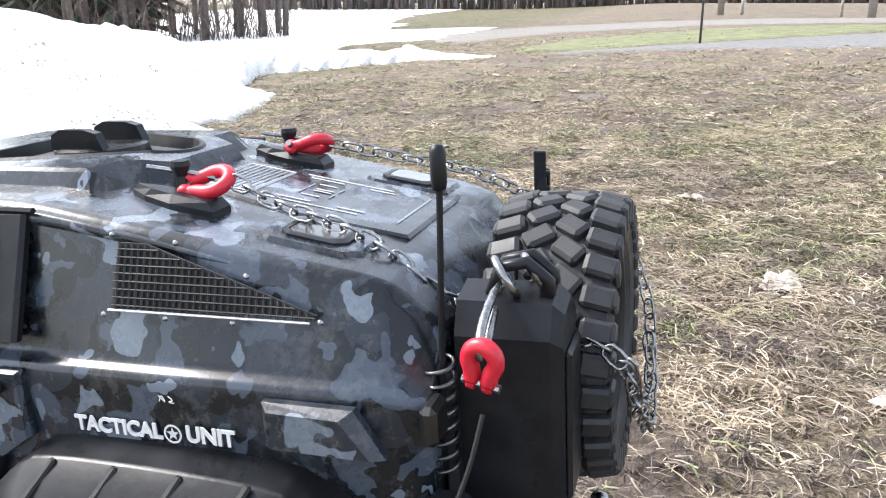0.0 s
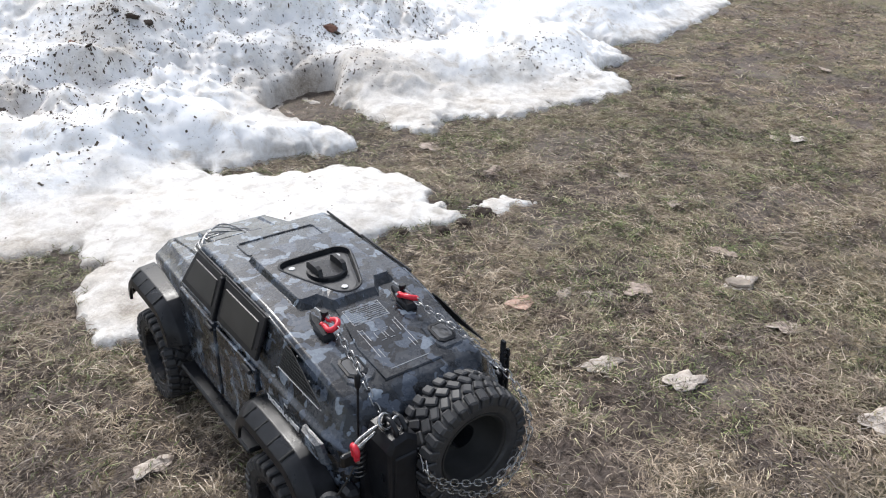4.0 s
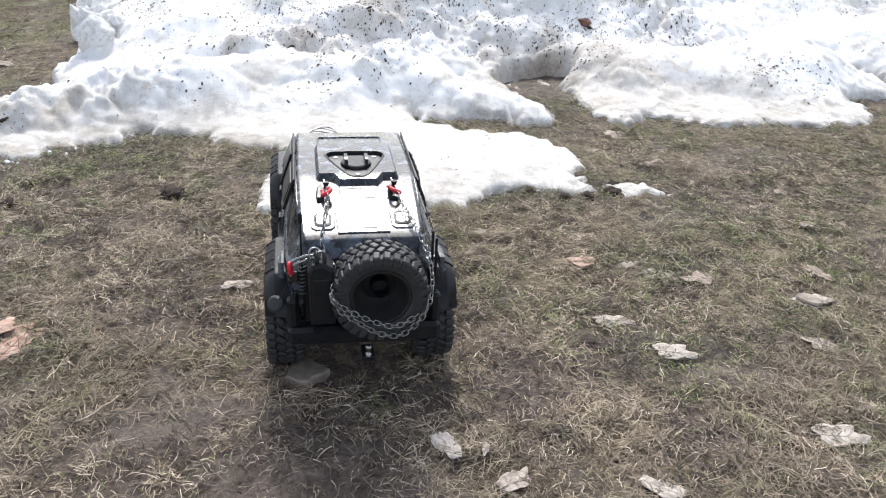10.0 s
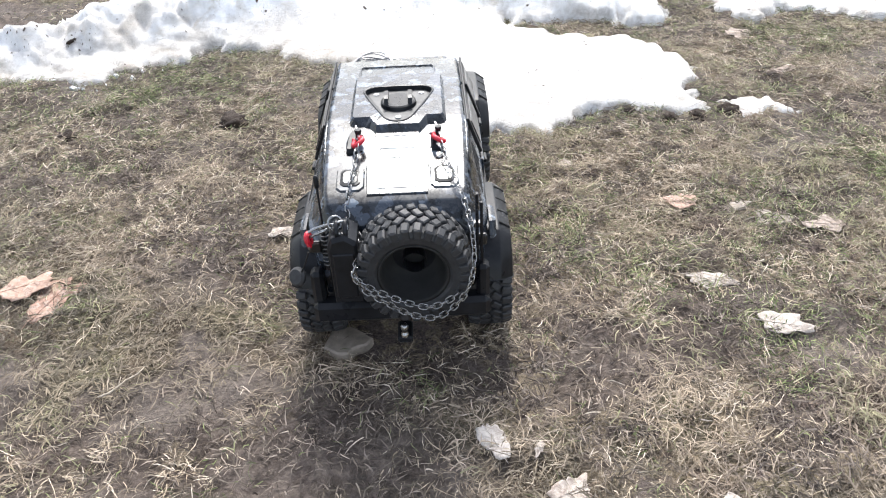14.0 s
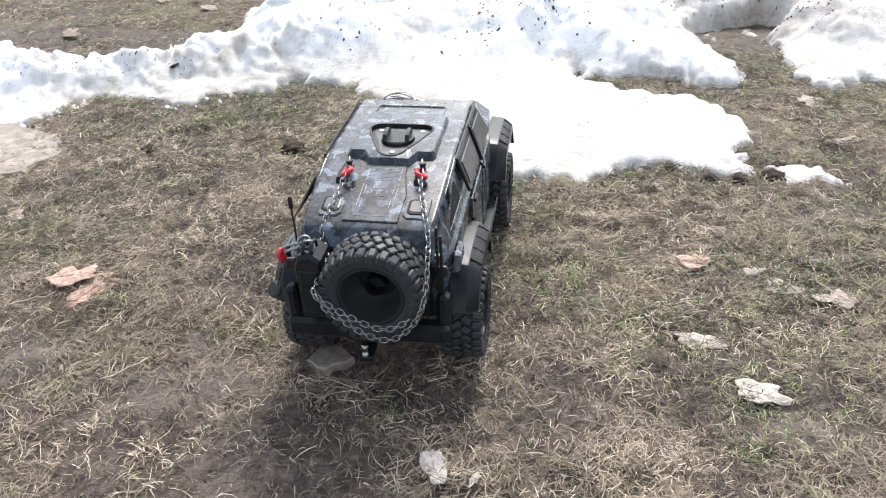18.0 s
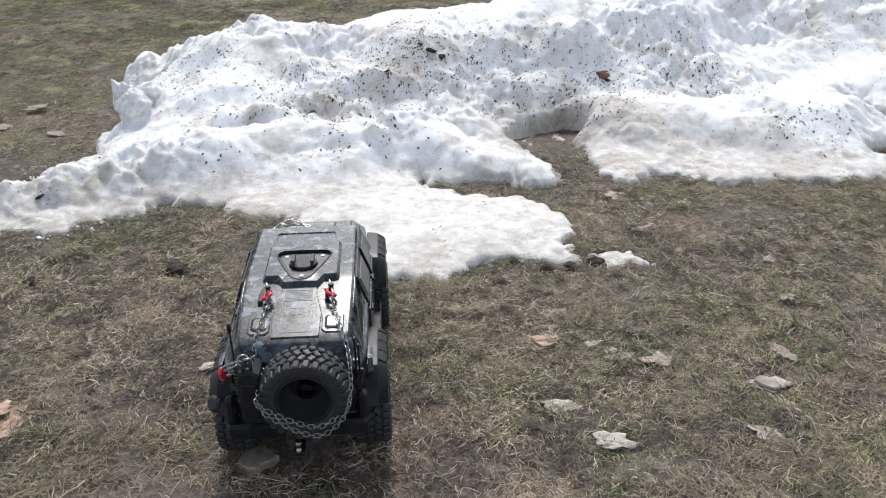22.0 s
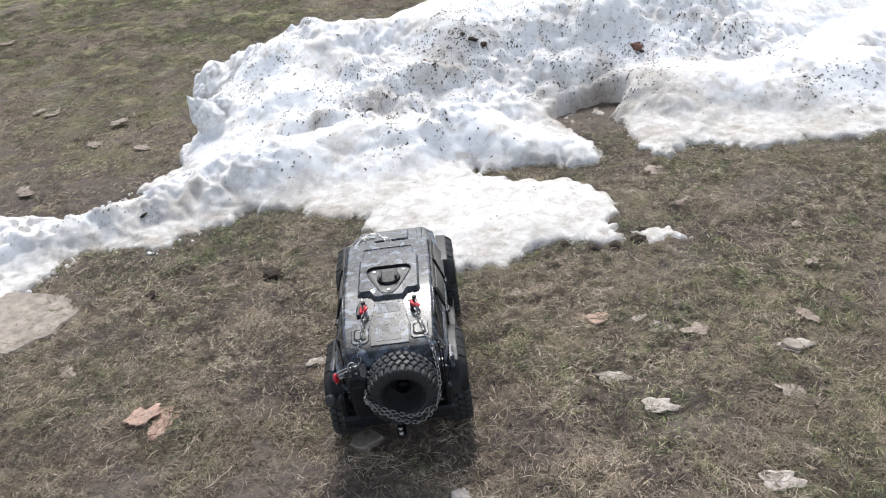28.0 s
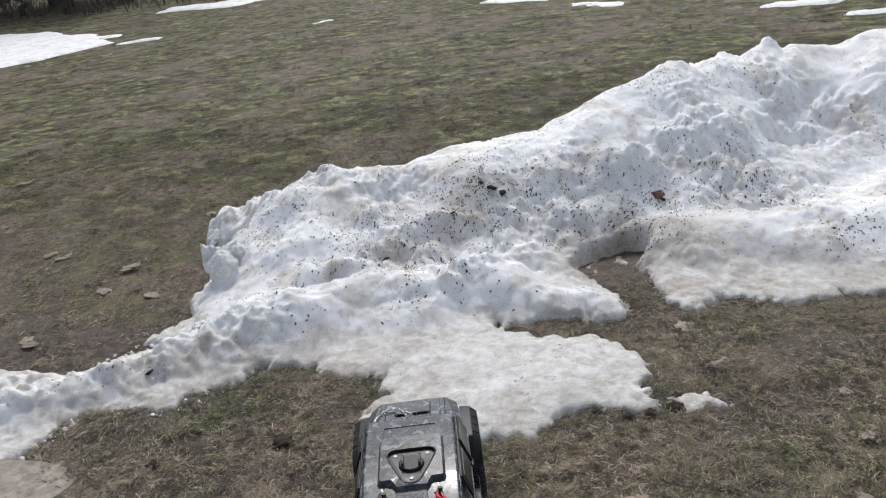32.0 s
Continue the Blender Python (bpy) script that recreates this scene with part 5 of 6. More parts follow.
# bonnet: ribs, winch cable coil
for s in (-1, 1):
    part("bonnet_rib", cbox((s * 0.058, 0.466, 0.1915), (0.014, 0.088, 0.008), 0.003, Matrix.Rotation(radians(-8), 4, "X")), CAMO, truck)
part("bonnet_vent", cbox((0, 0.475, 0.1935), (0.07, 0.050, 0.006), 0.002, Matrix.Rotation(radians(-8), 4, "X")), CAMO, truck)
part("windscreen", slab([(-0.068, 0.370), (0.068, 0.370), (0.073, 0.402), (-0.073, 0.402)], 0.0, 0.002, lambda a, b, h: (a, b + h * 0.7, 0.2425 - (b - 0.366) * 1.08 + h), 0.001), GLASS, truck)
cable = Geo()
for k in range(5):
    ru, rv = 0.036 - 0.003 * k + random.uniform(-0.002, 0.002), 0.016 + random.uniform(-0.003, 0.003)
    cable.join(tube([(-0.034 + ru * math.cos(t), 0.403 + rv * math.sin(t) + 0.004 * math.sin(3 * t + k), 0.218 + 0.0020 * k + 0.006 * math.sin(t) + 0.002 * math.sin(2 * t + k)) for t in (2 * math.pi * j / 36 for j in range(36))], 0.0010, 6, True))
rope = part("winch_cable", cable, STEEL, truck, "coiled steel winch cable on the bonnet", smooth=True)
for u in (-0.054, -0.014):
    part("cable_sleeve", tube([(u - 0.006, 0.389, 0.223), (u + 0.006, 0.387, 0.224)], 0.0022, 8), DECAL, rope)
part("cable_hook", chain_geo([(-0.058, 0.400, 0.217), (-0.062, 0.386, 0.226), (-0.060, 0.371, 0.240)]), STEEL, rope, smooth=True)


# ---- loose things on the lawn ----
def leaf_geo(seed, lobes, depth, curl):
    """A dead leaf, 1 long: matted, buckled between the veins, with a ragged torn rim and a stalk."""
    rnd = random.Random(seed)
    n, rings = 40, (0.3, 0.55, 0.8, 1.0)
    tear, wide = rnd.uniform(0, 6.28), rnd.uniform(0.62, 0.95)
    edge = [rnd.uniform(-1, 1) for _ in range(n)]
    tops = [(0, 0, 0.030)]
    for ring_ in rings:
        for k in range(n):
            t = 2 * math.pi * k / n
            point = 0.20 * max(0, math.cos(t)) ** 8 + 0.10 * max(0, -math.cos(t)) ** 6
            bite = 0.42 * max(0, math.cos(t - tear)) ** 14 + 0.25 * max(0, math.cos(t - tear - 2.2)) ** 20
            around = Vector((math.cos(t), math.sin(t), seed * 1.7))
            ragged = 0.34 * noise.noise(around * 1.3) + 0.22 * noise.noise(around * 3.1) - depth * abs(math.cos(lobes * t * 0.5))
            r = 0.42 * (1 + ring_ ** 2 * (ragged - bite + point + 0.06 * edge[k])) * ring_
            x, y = 1.18 * r * math.cos(t), wide * r * math.sin(t)
            buckle = 0.032 * noise.noise(Vector((x * 5, y * 5, seed * 3.7))) + 0.012 * noise.noise(Vector((x * 14, y * 14, seed)))
            tops.append((x, y, 0.030 - 0.04 * abs(y) + curl * (0.9 * y * y + 0.5 * x * x * (1 if seed % 2 else -0.2)) + buckle * (0.4 + ring_)))
    geo, m = Geo(), len(tops)
    geo.v = tops + [(x, y, z - 0.008) for x, y, z in tops]
    for side, flip in ((0, False), (m, True)):
        for k in range(n):
            j = (k + 1) % n
            new_faces = [(side, side + 1 + k, side + 1 + j)]
            for q in range(len(rings) - 1):
                a, b = side + 1 + q * n, side + 1 + (q + 1) * n
                new_faces.append((a + k, b + k, b + j, a + j))
            geo.f += [f[::-1] for f in new_faces] if flip else new_faces
    last = 1 + (len(rings) - 1) * n
    for k in range(n):
        j = (k + 1) % n
        geo.f.append((last + k, m + last + k, m + last + j, last + j))
    geo.join(tube([(-0.40, 0, 0.036), (0.0, 0.0, 0.040), (0.40, 0.0, 0.036)], 0.010, 4, taper=0.004))
    for s_ in (-1, 1):
        for q in (-0.2, 0.0, 0.18):
            geo.join(tube([(q, 0, 0.040), (q + 0.12, s_ * 0.20 * wide, 0.038)], 0.006, 4, taper=0.003))
    return geo.join(tube([(-0.40, 0.0, 0.03), (-0.52, 0.03, 0.035), (-0.66, 0.02, 0.02)], 0.012, 5, taper=0.006))


KINDS = {"brown": (LEAF, "dry pale-brown dead leaf lying on the grass"), "pale": (PALE_LEAF, "bleached whitish leaf matted into the grass"), "red": (RED_LEAF, "torn reddish-brown leaf lying on the lawn"), "weathered": (DULL_LEAF, "weathered dull brown leaf on the far lawn"), "curled": (LEAF, "curled dry leaf with upturned rim on the grass")}
SHAPES = ((5, 0.16), (3, 0.20), (4, 0.10), (2, 0.14), (6, 0.10))
LEAVES = {kind: [mesh_of("dead_leaf", leaf_geo(k + 7 * len(kind), lb, dp, 0.8 if kind == "curled" else 0.10), mat, True) for k, (lb, dp) in enumerate(SHAPES)] for kind, (mat, _) in KINDS.items()}
# x, y, length, turn, kind
LEAF_SPOTS = [(-0.515, 0.256, 0.064, 20, "red"), (-0.472, 0.238, 0.088, 70, "red"), (-0.17, 0.342, 0.044, 10, "brown"), (0.066, -0.086, 0.046, 110, "pale"), (0.138, -0.157, 0.050, 20, "curled"), (0.112, -0.106, 0.018, 60, "curled"),
              (0.387, 0.143, 0.060, -25, "pale"), (0.439, 0.042, 0.055, -20, "pale"), (0.682, 0.022, 0.052, -50, "brown"), (0.813, 0.209, 0.045, -60, "curled"), (0.80, 0.262, 0.022, 80, "curled"), (0.745, 0.139, 0.062, -15, "pale"),
              (0.557, -0.172, 0.060, -20, "pale"), (0.297, -0.213, 0.050, -40, "pale"), (0.762, 0.744, 0.052, 10, "brown"), (0.768, 0.951, 0.058, 15, "brown"), (0.588, 0.227, 0.048, -10, "brown"), (0.418, 0.323, 0.045, 5, "red"),
              (0.919, 0.388, 0.036, 30, "brown"), (1.484, 0.42, 0.06, 0, "pale"), (1.45, 0.46, 0.035, 60, "brown"), (1.34, 0.06, 0.035, 10, "brown"), (0.94, -0.1, 0.035, 90, "curled"), (2.61, 0.2, 0.05, 30, "brown")]
FAR_LEAVES = [(2.45, 0.32, 0.05), (1.48, 0.09, 0.03), (-0.99, 1.86, 0.07), (-1.27, 2.31, 0.06), (-1.15, 1.54, 0.06), (-1.12, 1.49, 0.05), (-1.35, 2.37, 0.06), (-0.71, 0.45, 0.035), (-1.91, 3.71, 0.08),
              (0.28, 0.48, 0.025), (1.73, 0.93, 0.035), (0.97, 0.55, 0.03), (1.22, -0.35, 0.03), (1.9, -0.2, 0.04), (2.2, 0.7, 0.04), (-0.80, 1.75, 0.06), (-0.95, 2.05, 0.07), (-0.72, 2.6, 0.07)]
rnd = random.Random(5)
for k, (x, y, size, turn, kind) in enumerate(LEAF_SPOTS + [(*p, 70 * i, "weathered" if p[1] > 1.3 else "brown") for i, p in enumerate(FAR_LEAVES)]):
    ob = tagged(new("dead_leaf", LEAVES[kind][k % 5]), KINDS[kind][1], "leaf", "fallen leaves")
    z = float(rough_ground(np.array([x]), np.array([y]))[0]) + 0.0045 + 0.02 * size
    ob.matrix_world = pose(x, y, z, rnd.uniform(-4, 4), rnd.uniform(-4, 4), turn) @ Matrix.Scale(size * 1.15, 4)


def twig(x, y, turn, length, r, seed):
    """A dry broken twig lying on the grass."""
    rng, line = random.Random(seed), []
    for k in range(6):
        line.append((length * (k / 5 - 0.5), 0.06 * length * rng.uniform(-1, 1), 0.004 + 0.02 * length * rng.uniform(0, 1)))
    ob = tagged(new("twig", mesh_of("twig", tube(line, r, 6, taper=r * 0.5).join(tube([line[2], (line[2][0] + 0.15 * length, 0.12 * length, 0.008)], r * 0.6, 5, taper=r * 0.3)), STICK, True)), "thin pale dry twig lying on the grass", "twig", "twigs")
    ob.matrix_world = pose(x, y, float(rough_ground(np.array([x]), np.array([y]))[0]) + 0.005, 0, 0, turn)


for k, (x, y, turn, length, r) in enumerate(((-0.345, 0.055, 42, 0.060, 0.0016), (-0.55, 0.20, 28, 0.070, 0.0011), (0.30, 0.33, 15, 0.050, 0.0010), (0.18, 0.24, -50, 0.022, 0.0009), (0.80, 0.01, -25, 0.09, 0.0010), (-0.20, 0.13, 5, 0.04, 0.0010))):
    twig(x, y, turn, length, r, k)


# the last five, at the snow tongue's tip, also stand in for its undercut's shade
for k, (x, y, size, high) in enumerate(((-0.285, 0.72, 0.048, 0.0), (-0.58, 0.72, 0.03, 0.0), (0.54, 0.588, 0.030, 0.0), (0.60, 0.595, 0.040, 0.0), (0.62, 0.635, 0.030, 0.0), (0.49, 0.59, 0.026, 0.0), (0.43, 0.635, 0.024, 0.0))):
    ob = tagged(new("soil_clod", mesh_of("soil_clod", lump_geo(k + 2), SOIL, True)), "crumbly dark brown clod of soil on the lawn", "clod", "soil clods")
    ob.matrix_world = pose(x, y, float(terrain(x, y)) + size * 0.10, 0, 0, 40 * k) @ Matrix.Scale(size, 4)
for k, (x, y, size, mat, label) in enumerate(((0.948, 1.62, 0.038, BARKCHIP, "reddish brown bark chunk stuck in the snow"), (0.955, 1.60, 0.022, SOIL, "dark clump of soil on the snow"), (0.40, 1.70, 0.034, SOIL, "dark clump of soil on the snow"),
                                              (0.25, 1.61, 0.018, SOIL, "dark clump of soil on the snow"), (0.01, 1.52, 0.020, SOIL, "dark clump of soil on the snow"),
                                              (0.43, 1.68, 0.022, SOIL, "dark clump of soil on the snow"), (0.37, 1.73, 0.018, SOIL, "dark clump of soil on the snow"), (0.58, 1.56, 0.016, SOIL, "dark clump of soil on the snow"), (0.66, 1.60, 0.015, SOIL, "dark clump of soil on the snow"), (-0.66, 1.10, 0.020, SOIL, "dark clump of soil on the snow"), (0.22, 1.64, 0.016, BARKCHIP, "reddish brown bark chip on the snow"))):
    ob = tagged(new("debris_chunk", mesh_of("debris_chunk", lump_geo(k + 20, squash=0.35), mat, True)), label, "debris", "debris on the snow")
    xa, ya = np.array([x]), np.array([y])
    ob.matrix_world = pose(x, y, float(snow_height(xa, ya)[0]) + size * 0.05, 25, 0, 70 * k) @ Matrix.Scale(size, 4)


def ice_plate(name, outline, thick, label, lift=0.002):
    fine = []
    for (x0, y0), (x1, y1) in zip(outline, outline[1:] + outline[:1]):
        for q in range(5):
            t = q / 5
            fine.append((x0 + (x1 - x0) * t, y0 + (y1 - y0) * t))
    pts = [(x + 0.010 * float(vnoise(np.array([x * 31]), np.array([y * 31]), 3)[0]), y + 0.010 * float(vnoise(np.array([x * 31]), np.array([y * 31]), 4)[0])) for x, y in fine]
    geo = slab(pts, -0.01, thick, lambda a, b, h: (a, b, float(terrain(a, b)) - 0.003 + lift + h), thick * 0.6)
    return tagged(new(name, mesh_of(name, geo, ICE)), label, "ice")


ice_plate("ice_sheet", [(-1.6, 0.88), (-1.25, 0.88), (-0.97, 0.86), (-0.83, 0.80), (-0.74, 0.71), (-0.79, 0.62), (-0.88, 0.57), (-0.95, 0.55), (-1.0, 0.46), (-1.3, 0.42), (-1.6, 0.5)], 0.010, "thin muddy grey sheet of ice on the lawn")
for x, y, r in ((0.525, 0.26, 0.026), (0.75, 0.14, 0.022), (-0.085, 0.095, 0.028), (0.95, -0.12, 0.025), (0.50, 0.30, 0.018)):
    ice_plate("ice_chip", [(x + r * (1 + 0.25 * math.sin(3 * t + x * 40)) * math.cos(t), y + 0.8 * r * math.sin(t)) for t in (2 * math.pi * k / 9 for k in range(9))], 0.004, "grey melting chip of ice on the grass")["group"] = "ice chips"


PATH = [(5.3, 0.95), (5.12, 0.44), (4.96, -0.42), (4.5, -1.3), (3.9, -2.4), (3.0, -4.0), (5.4, -5.0), (6.0, -3.0), (6.37, -1.78), (5.77, -0.48), (5.42, 0.46)]      # outline of the gravel path


# ---- grass: dead blades lying every way ----
def blades(name, material, label, n, box, length, width, seed, lift, density, clump, swept, joints=2, curly=0.6):
    """Bent ribbons. Most grow in tufts whose blades lie much the same way (swept: spread about it)."""
    rng = np.random.default_rng(seed)
    x0, x1, y0, y1 = box
    x, y = rng.uniform(x0, x1, n), rng.uniform(y0, y1, n)
    lie = 2.6 * vnoise(x * 5, y * 5, seed) + 3.0 * vnoise(x * 1.7, y * 1.7, seed + 1)
    k = n // 24
    cx, cy = rng.uniform(x0, x1, k), rng.uniform(y0, y1, k)
    own = rng.integers(0, k, n)
    tuft = rng.uniform(0, 1, n) < 0.70
    rad, around = clump * np.sqrt(rng.uniform(0, 1, n)), rng.uniform(0, 2 * np.pi, n)
    x = np.where(tuft, cx[own] + rad * np.cos(around), x)
    y = np.where(tuft, cy[own] + rad * np.sin(around), y)
    lie = np.where(tuft, rng.uniform(0, 2 * np.pi, k)[own], lie)
    stray = rng.uniform(0, 1, n) < 0.28
    lie = np.where(stray, rng.uniform(0, 2 * np.pi, n), lie + rng.normal(0, swept, n))
    ok = snow_depth(x, y) < 0.002
    u, v = x + 0.017 - 0.0785 * y, y
    ok &= ~((np.abs(u) < 0.068) & (v > 0.06) & (v < 0.53))
    x, y, az = x[ok], y[ok], lie[ok]
    ok = rng.uniform(0, 1, len(x)) < density(x, y)
    x, y, az = x[ok], y[ok], az[ok]
    m = len(x)
    el = np.radians(rng.uniform(lift[0], lift[1], m))
    ln = length[0] + (length[1] - length[0]) * rng.uniform(0, 1, m) ** 1.6
    wd = rng.uniform(width[0], width[1], m)
    z = rough_ground(x, y) + rng.uniform(-0.002, 0.006, m)
    dx, dy = np.cos(az) * np.cos(el), np.sin(az) * np.cos(el)
    px, py = -np.sin(az), np.cos(az)
    bend, twist = rng.normal(0, curly, m), rng.uniform(-0.9, 0.9, m)
    corners = 2 * joints + 1
    pts = np.zeros((m, corners, 3))
    for k in range(joints + 1):
        t = k / joints
        cx = x + ln * (dx * t + px * bend * t * t)
        cy = y + ln * (dy * t + py * bend * t * t)
        cz = z + ln * np.sin(el) * (t - 0.85 * t * t * t) + 0.0015
        if k < joints:
            wf = 1.0 - 0.25 * t
            for q, sg in enumerate((-0.5, 0.5)):
                pts[:, 2 * k + q] = np.stack([cx + sg * wf * wd * px, cy + sg * wf * wd * py, cz + sg * wf * wd * twist], -1)
        else:
            pts[:, 2 * k] = np.stack([cx, cy, cz], -1)
    base = (np.arange(m) * corners)[:, None]
    quads = np.concatenate([base + np.array([[2 * k, 2 * k + 1, 2 * k + 3, 2 * k + 2]]) for k in range(joints - 1)])
    tris = base + np.array([[corners - 3, corners - 2, corners - 1]])
    loops = np.concatenate([quads.ravel(), tris.ravel()])
    starts = np.concatenate([np.arange(len(quads)) * 4, len(quads) * 4 + np.arange(len(tris)) * 3])
    me = bpy.data.meshes.new(name)
    me.vertices.add(m * corners)
    me.vertices.foreach_set("co", pts.ravel())
    me.loops.add(len(loops))
    me.loops.foreach_set("vertex_index", loops.astype(np.int32))
    me.polygons.add(len(starts))
    me.polygons.foreach_set("loop_start", starts.astype(np.int32))
    me.update(calc_edges=True)
    me.materials.append(material)
    return tagged(new(name, me), label, "grass", kind="stuff")


NEAR, MID, WIDE = (-1.15, 1.65, -0.58, 1.25), (-3.0, 3.4, -1.3, 4.6), (-7.0, 8.0, -3.0, 13.0)


def lush(x, y):
    """Where green shoots come through: a fringe along the snow and scattered tufts."""
    return (np.clip(1.1 * fbm(x, y, 2.6, 4, 95) - 0.10, 0, 0.6) + np.clip(1.6 * fbm(x, y, 9, 2, 96) - 0.70, 0, 0.7) + 1.4 * soaked(x, y) + 0.14 * np.clip((y - 0.25) / 0.4, 0, 1) + 0.30 * np.clip(y - 1.5, 0, 1) + 0.28 * np.clip((x - 0.8) / 0.8, 0, 1)
            + spots(x, y, ((0.49, 0.05, 0.05, 0.06, 0.9), (0.22, 0.56, 0.16, 0.07, 0.7), (-0.62, 0.86, 0.16, 0.08, 0.8), (-0.42, 0.92, 0.14, 0.08, 0.8), (0.58, 0.84, 0.10, 0.10, 0.6), (0.92, 0.88, 0.16, 0.10, 0.7), (0.68, 0.08, 0.05, 0.08, 0.6), (-0.62, 0.34, 0.12, 0.10, 0.5))))


def tufts(x, y):
    return np.clip(0.48 + 0.26 * np.clip((y - 0.20) / 0.4, 0, 1) + 1.3 * fbm(x, y, 7.0, 3, 91) - 0.25 * lush(x, y), 0.12, 1) * (1 - 0.9 * mud(x, y)) * (1 - 0.5 * np.clip((y - 1.8) / 3, 0, 1))


def mossy(x, y):
    return np.clip(0.05 + lush(x, y), 0.04, 1) * (1 - 0.6 * mud(x, y))


def rotten(x, y):
    return np.clip(0.60 - 0.9 * fbm(x, y, 7.0, 3, 91), 0.15, 1) * (1 - 0.65 * mud(x, y))


blades("dead_grass", STRAW, "matted dead straw-coloured grass", 390000, NEAR, (0.008, 0.034), (0.0006, 0.0014), 11, (0, 38), tufts, 0.014, 0.8, 3, 1.1)
blades("rotting_grass", DARKGRASS, "rotting dark brown grass thatch", 300000, NEAR, (0.007, 0.026), (0.0007, 0.0016), 12, (0, 30), rotten, 0.015, 0.9)
blades("green_grass", GREENGRASS, "short sprouting dull green grass", 260000, NEAR, (0.008, 0.028), (0.0007, 0.0015), 13, (10, 55), mossy, 0.014, 0.9)
far_of = lambda f: lambda x, y: f(x, y) * ~((x > NEAR[0]) & (x < NEAR[1]) & (y > NEAR[2]) & (y < NEAR[3]))
blades("dead_grass", STRAW, "matted dead straw-coloured grass", 250000, MID, (0.012, 0.040), (0.0010, 0.0023), 14, (2, 34), far_of(tufts), 0.028, 0.8)
blades("rotting_grass", DARKGRASS, "rotting dark brown grass thatch", 170000, MID, (0.014, 0.04), (0.0012, 0.0028), 15, (0, 35), far_of(rotten), 0.03, 0.8)
blades("green_grass", GREENGRASS, "short sprouting dull green grass", 160000, MID, (0.012, 0.038), (0.0011, 0.0024), 16, (15, 55), far_of(mossy), 0.03, 0.8)
outer = lambda f: lambda x, y: f(x, y) * (inside(PATH, x, y) < 0) * ~((x > MID[0]) & (x < MID[1]) & (y > MID[2]) & (y < MID[3]))
blades("dead_grass", STRAW, "matted dead straw-coloured grass", 110000, WIDE, (0.022, 0.06), (0.0020, 0.0042), 17, (2, 34), outer(tufts), 0.06, 0.8)
blades("green_grass", GREENGRASS, "short sprouting dull green grass", 100000, WIDE, (0.022, 0.055), (0.0020, 0.0042), 18, (15, 55), outer(mossy), 0.06, 0.8)


# ---- needles, bark and dirt on the snow ----
def specks(name, n, seed, label):
    rng = np.random.default_rng(seed)
    x, y = rng.uniform(-1.3, 2.4, n), rng.uniform(0.6, 2.5, n)
    heart = rng.integers(0, n // 14, n)          # most lie in small clusters
    near = rng.uniform(0, 1, n) < 0.6
    x = np.where(near, x[heart] + rng.normal(0, 0.012, n), x)
    y = np.where(near, y[heart] + rng.normal(0, 0.012, n), y)
    d = snow_depth(x, y)
    thick = snow_top(x, y)
    want = np.clip((thick - 0.02) / 0.06, 0.05, 1) * np.clip(0.02 + 0.70 * fbm(x, y, 3.4, 4, 131) + 0.9 * np.exp(-((x - 0.45) / 0.5) ** 2 - ((y - 1.62) / 0.22) ** 2) + 0.25 * np.exp(-((x + 0.5) / 0.3) ** 2 - ((y - 1.15) / 0.12) ** 2), 0.03, 1)
    for px_, py_, r in ((0.40, 1.70, 0.035), (0.02, 1.52, 0.03), (0.22, 1.63, 0.03), (0.55, 1.50, 0.05), (0.66, 1.52, 0.05), (-0.66, 1.10, 0.03), (0.85, 1.40, 0.06)):
        want = np.maximum(want, 0.95 * np.exp(-((x - px_) / r) ** 2 - ((y - py_) / (0.7 * r)) ** 2))
    ok = (d > 0.01) & (rng.uniform(0, 1, n) < want)
    x, y = x[ok], y[ok]
    m = len(x)
    az = rng.uniform(0, 2 * np.pi, m)
    size = 0.0008 + 0.0025 * rng.uniform(0, 1, m) ** 2.3
    ln = size * rng.choice([0.8, 1, 1, 1.2, 1.3, 1.8], m)
    wd = size * rng.uniform(0.55, 1.0, m)
    e = 0.004
    gx = (snow_height(x + e, y) - snow_height(x - e, y)) / (2 * e)
    gy = (snow_height(x, y + e) - snow_height(x, y - e)) / (2 * e)
    z = snow_height(x, y)
    geo = np.zeros((m, 5, 3))
    for k, (a, b, h) in enumerate(((-1, -1, 0.0), (1, -0.6, 0.0), (0.8, 1, 0.0), (-0.9, 0.8, 0.0), (0, 0, 0.0016))):
        ox = a * ln * np.cos(az) - b * wd * np.sin(az)
        oy = a * ln * np.sin(az) + b * wd * np.cos(az)
        geo[:, k] = np.stack([x + ox, y + oy, z + gx * ox + gy * oy + h + 0.0006], -1)
    base = (np.arange(m) * 5)[:, None]
    tris = np.concatenate([base + np.array([[0, 1, 4]]), base + np.array([[1, 2, 4]]), base + np.array([[2, 3, 4]]), base + np.array([[3, 0, 4]])])
    me = bpy.data.meshes.new(name)
    me.vertices.add(m * 5)
    me.vertices.foreach_set("co", geo.ravel())
    me.loops.add(tris.size)
    me.loops.foreach_set("vertex_index", tris.ravel().astype(np.int32))
    me.polygons.add(len(tris))
    me.polygons.foreach_set("loop_start", (np.arange(len(tris)) * 3).astype(np.int32))
    me.update(calc_edges=True)
    me.materials.append(LITTER)
    return tagged(new(name, me), label, "debris", kind="stuff")


specks("snow_debris", 85000, 77, "dark needles, bark crumbs and dirt scattered on the snow")


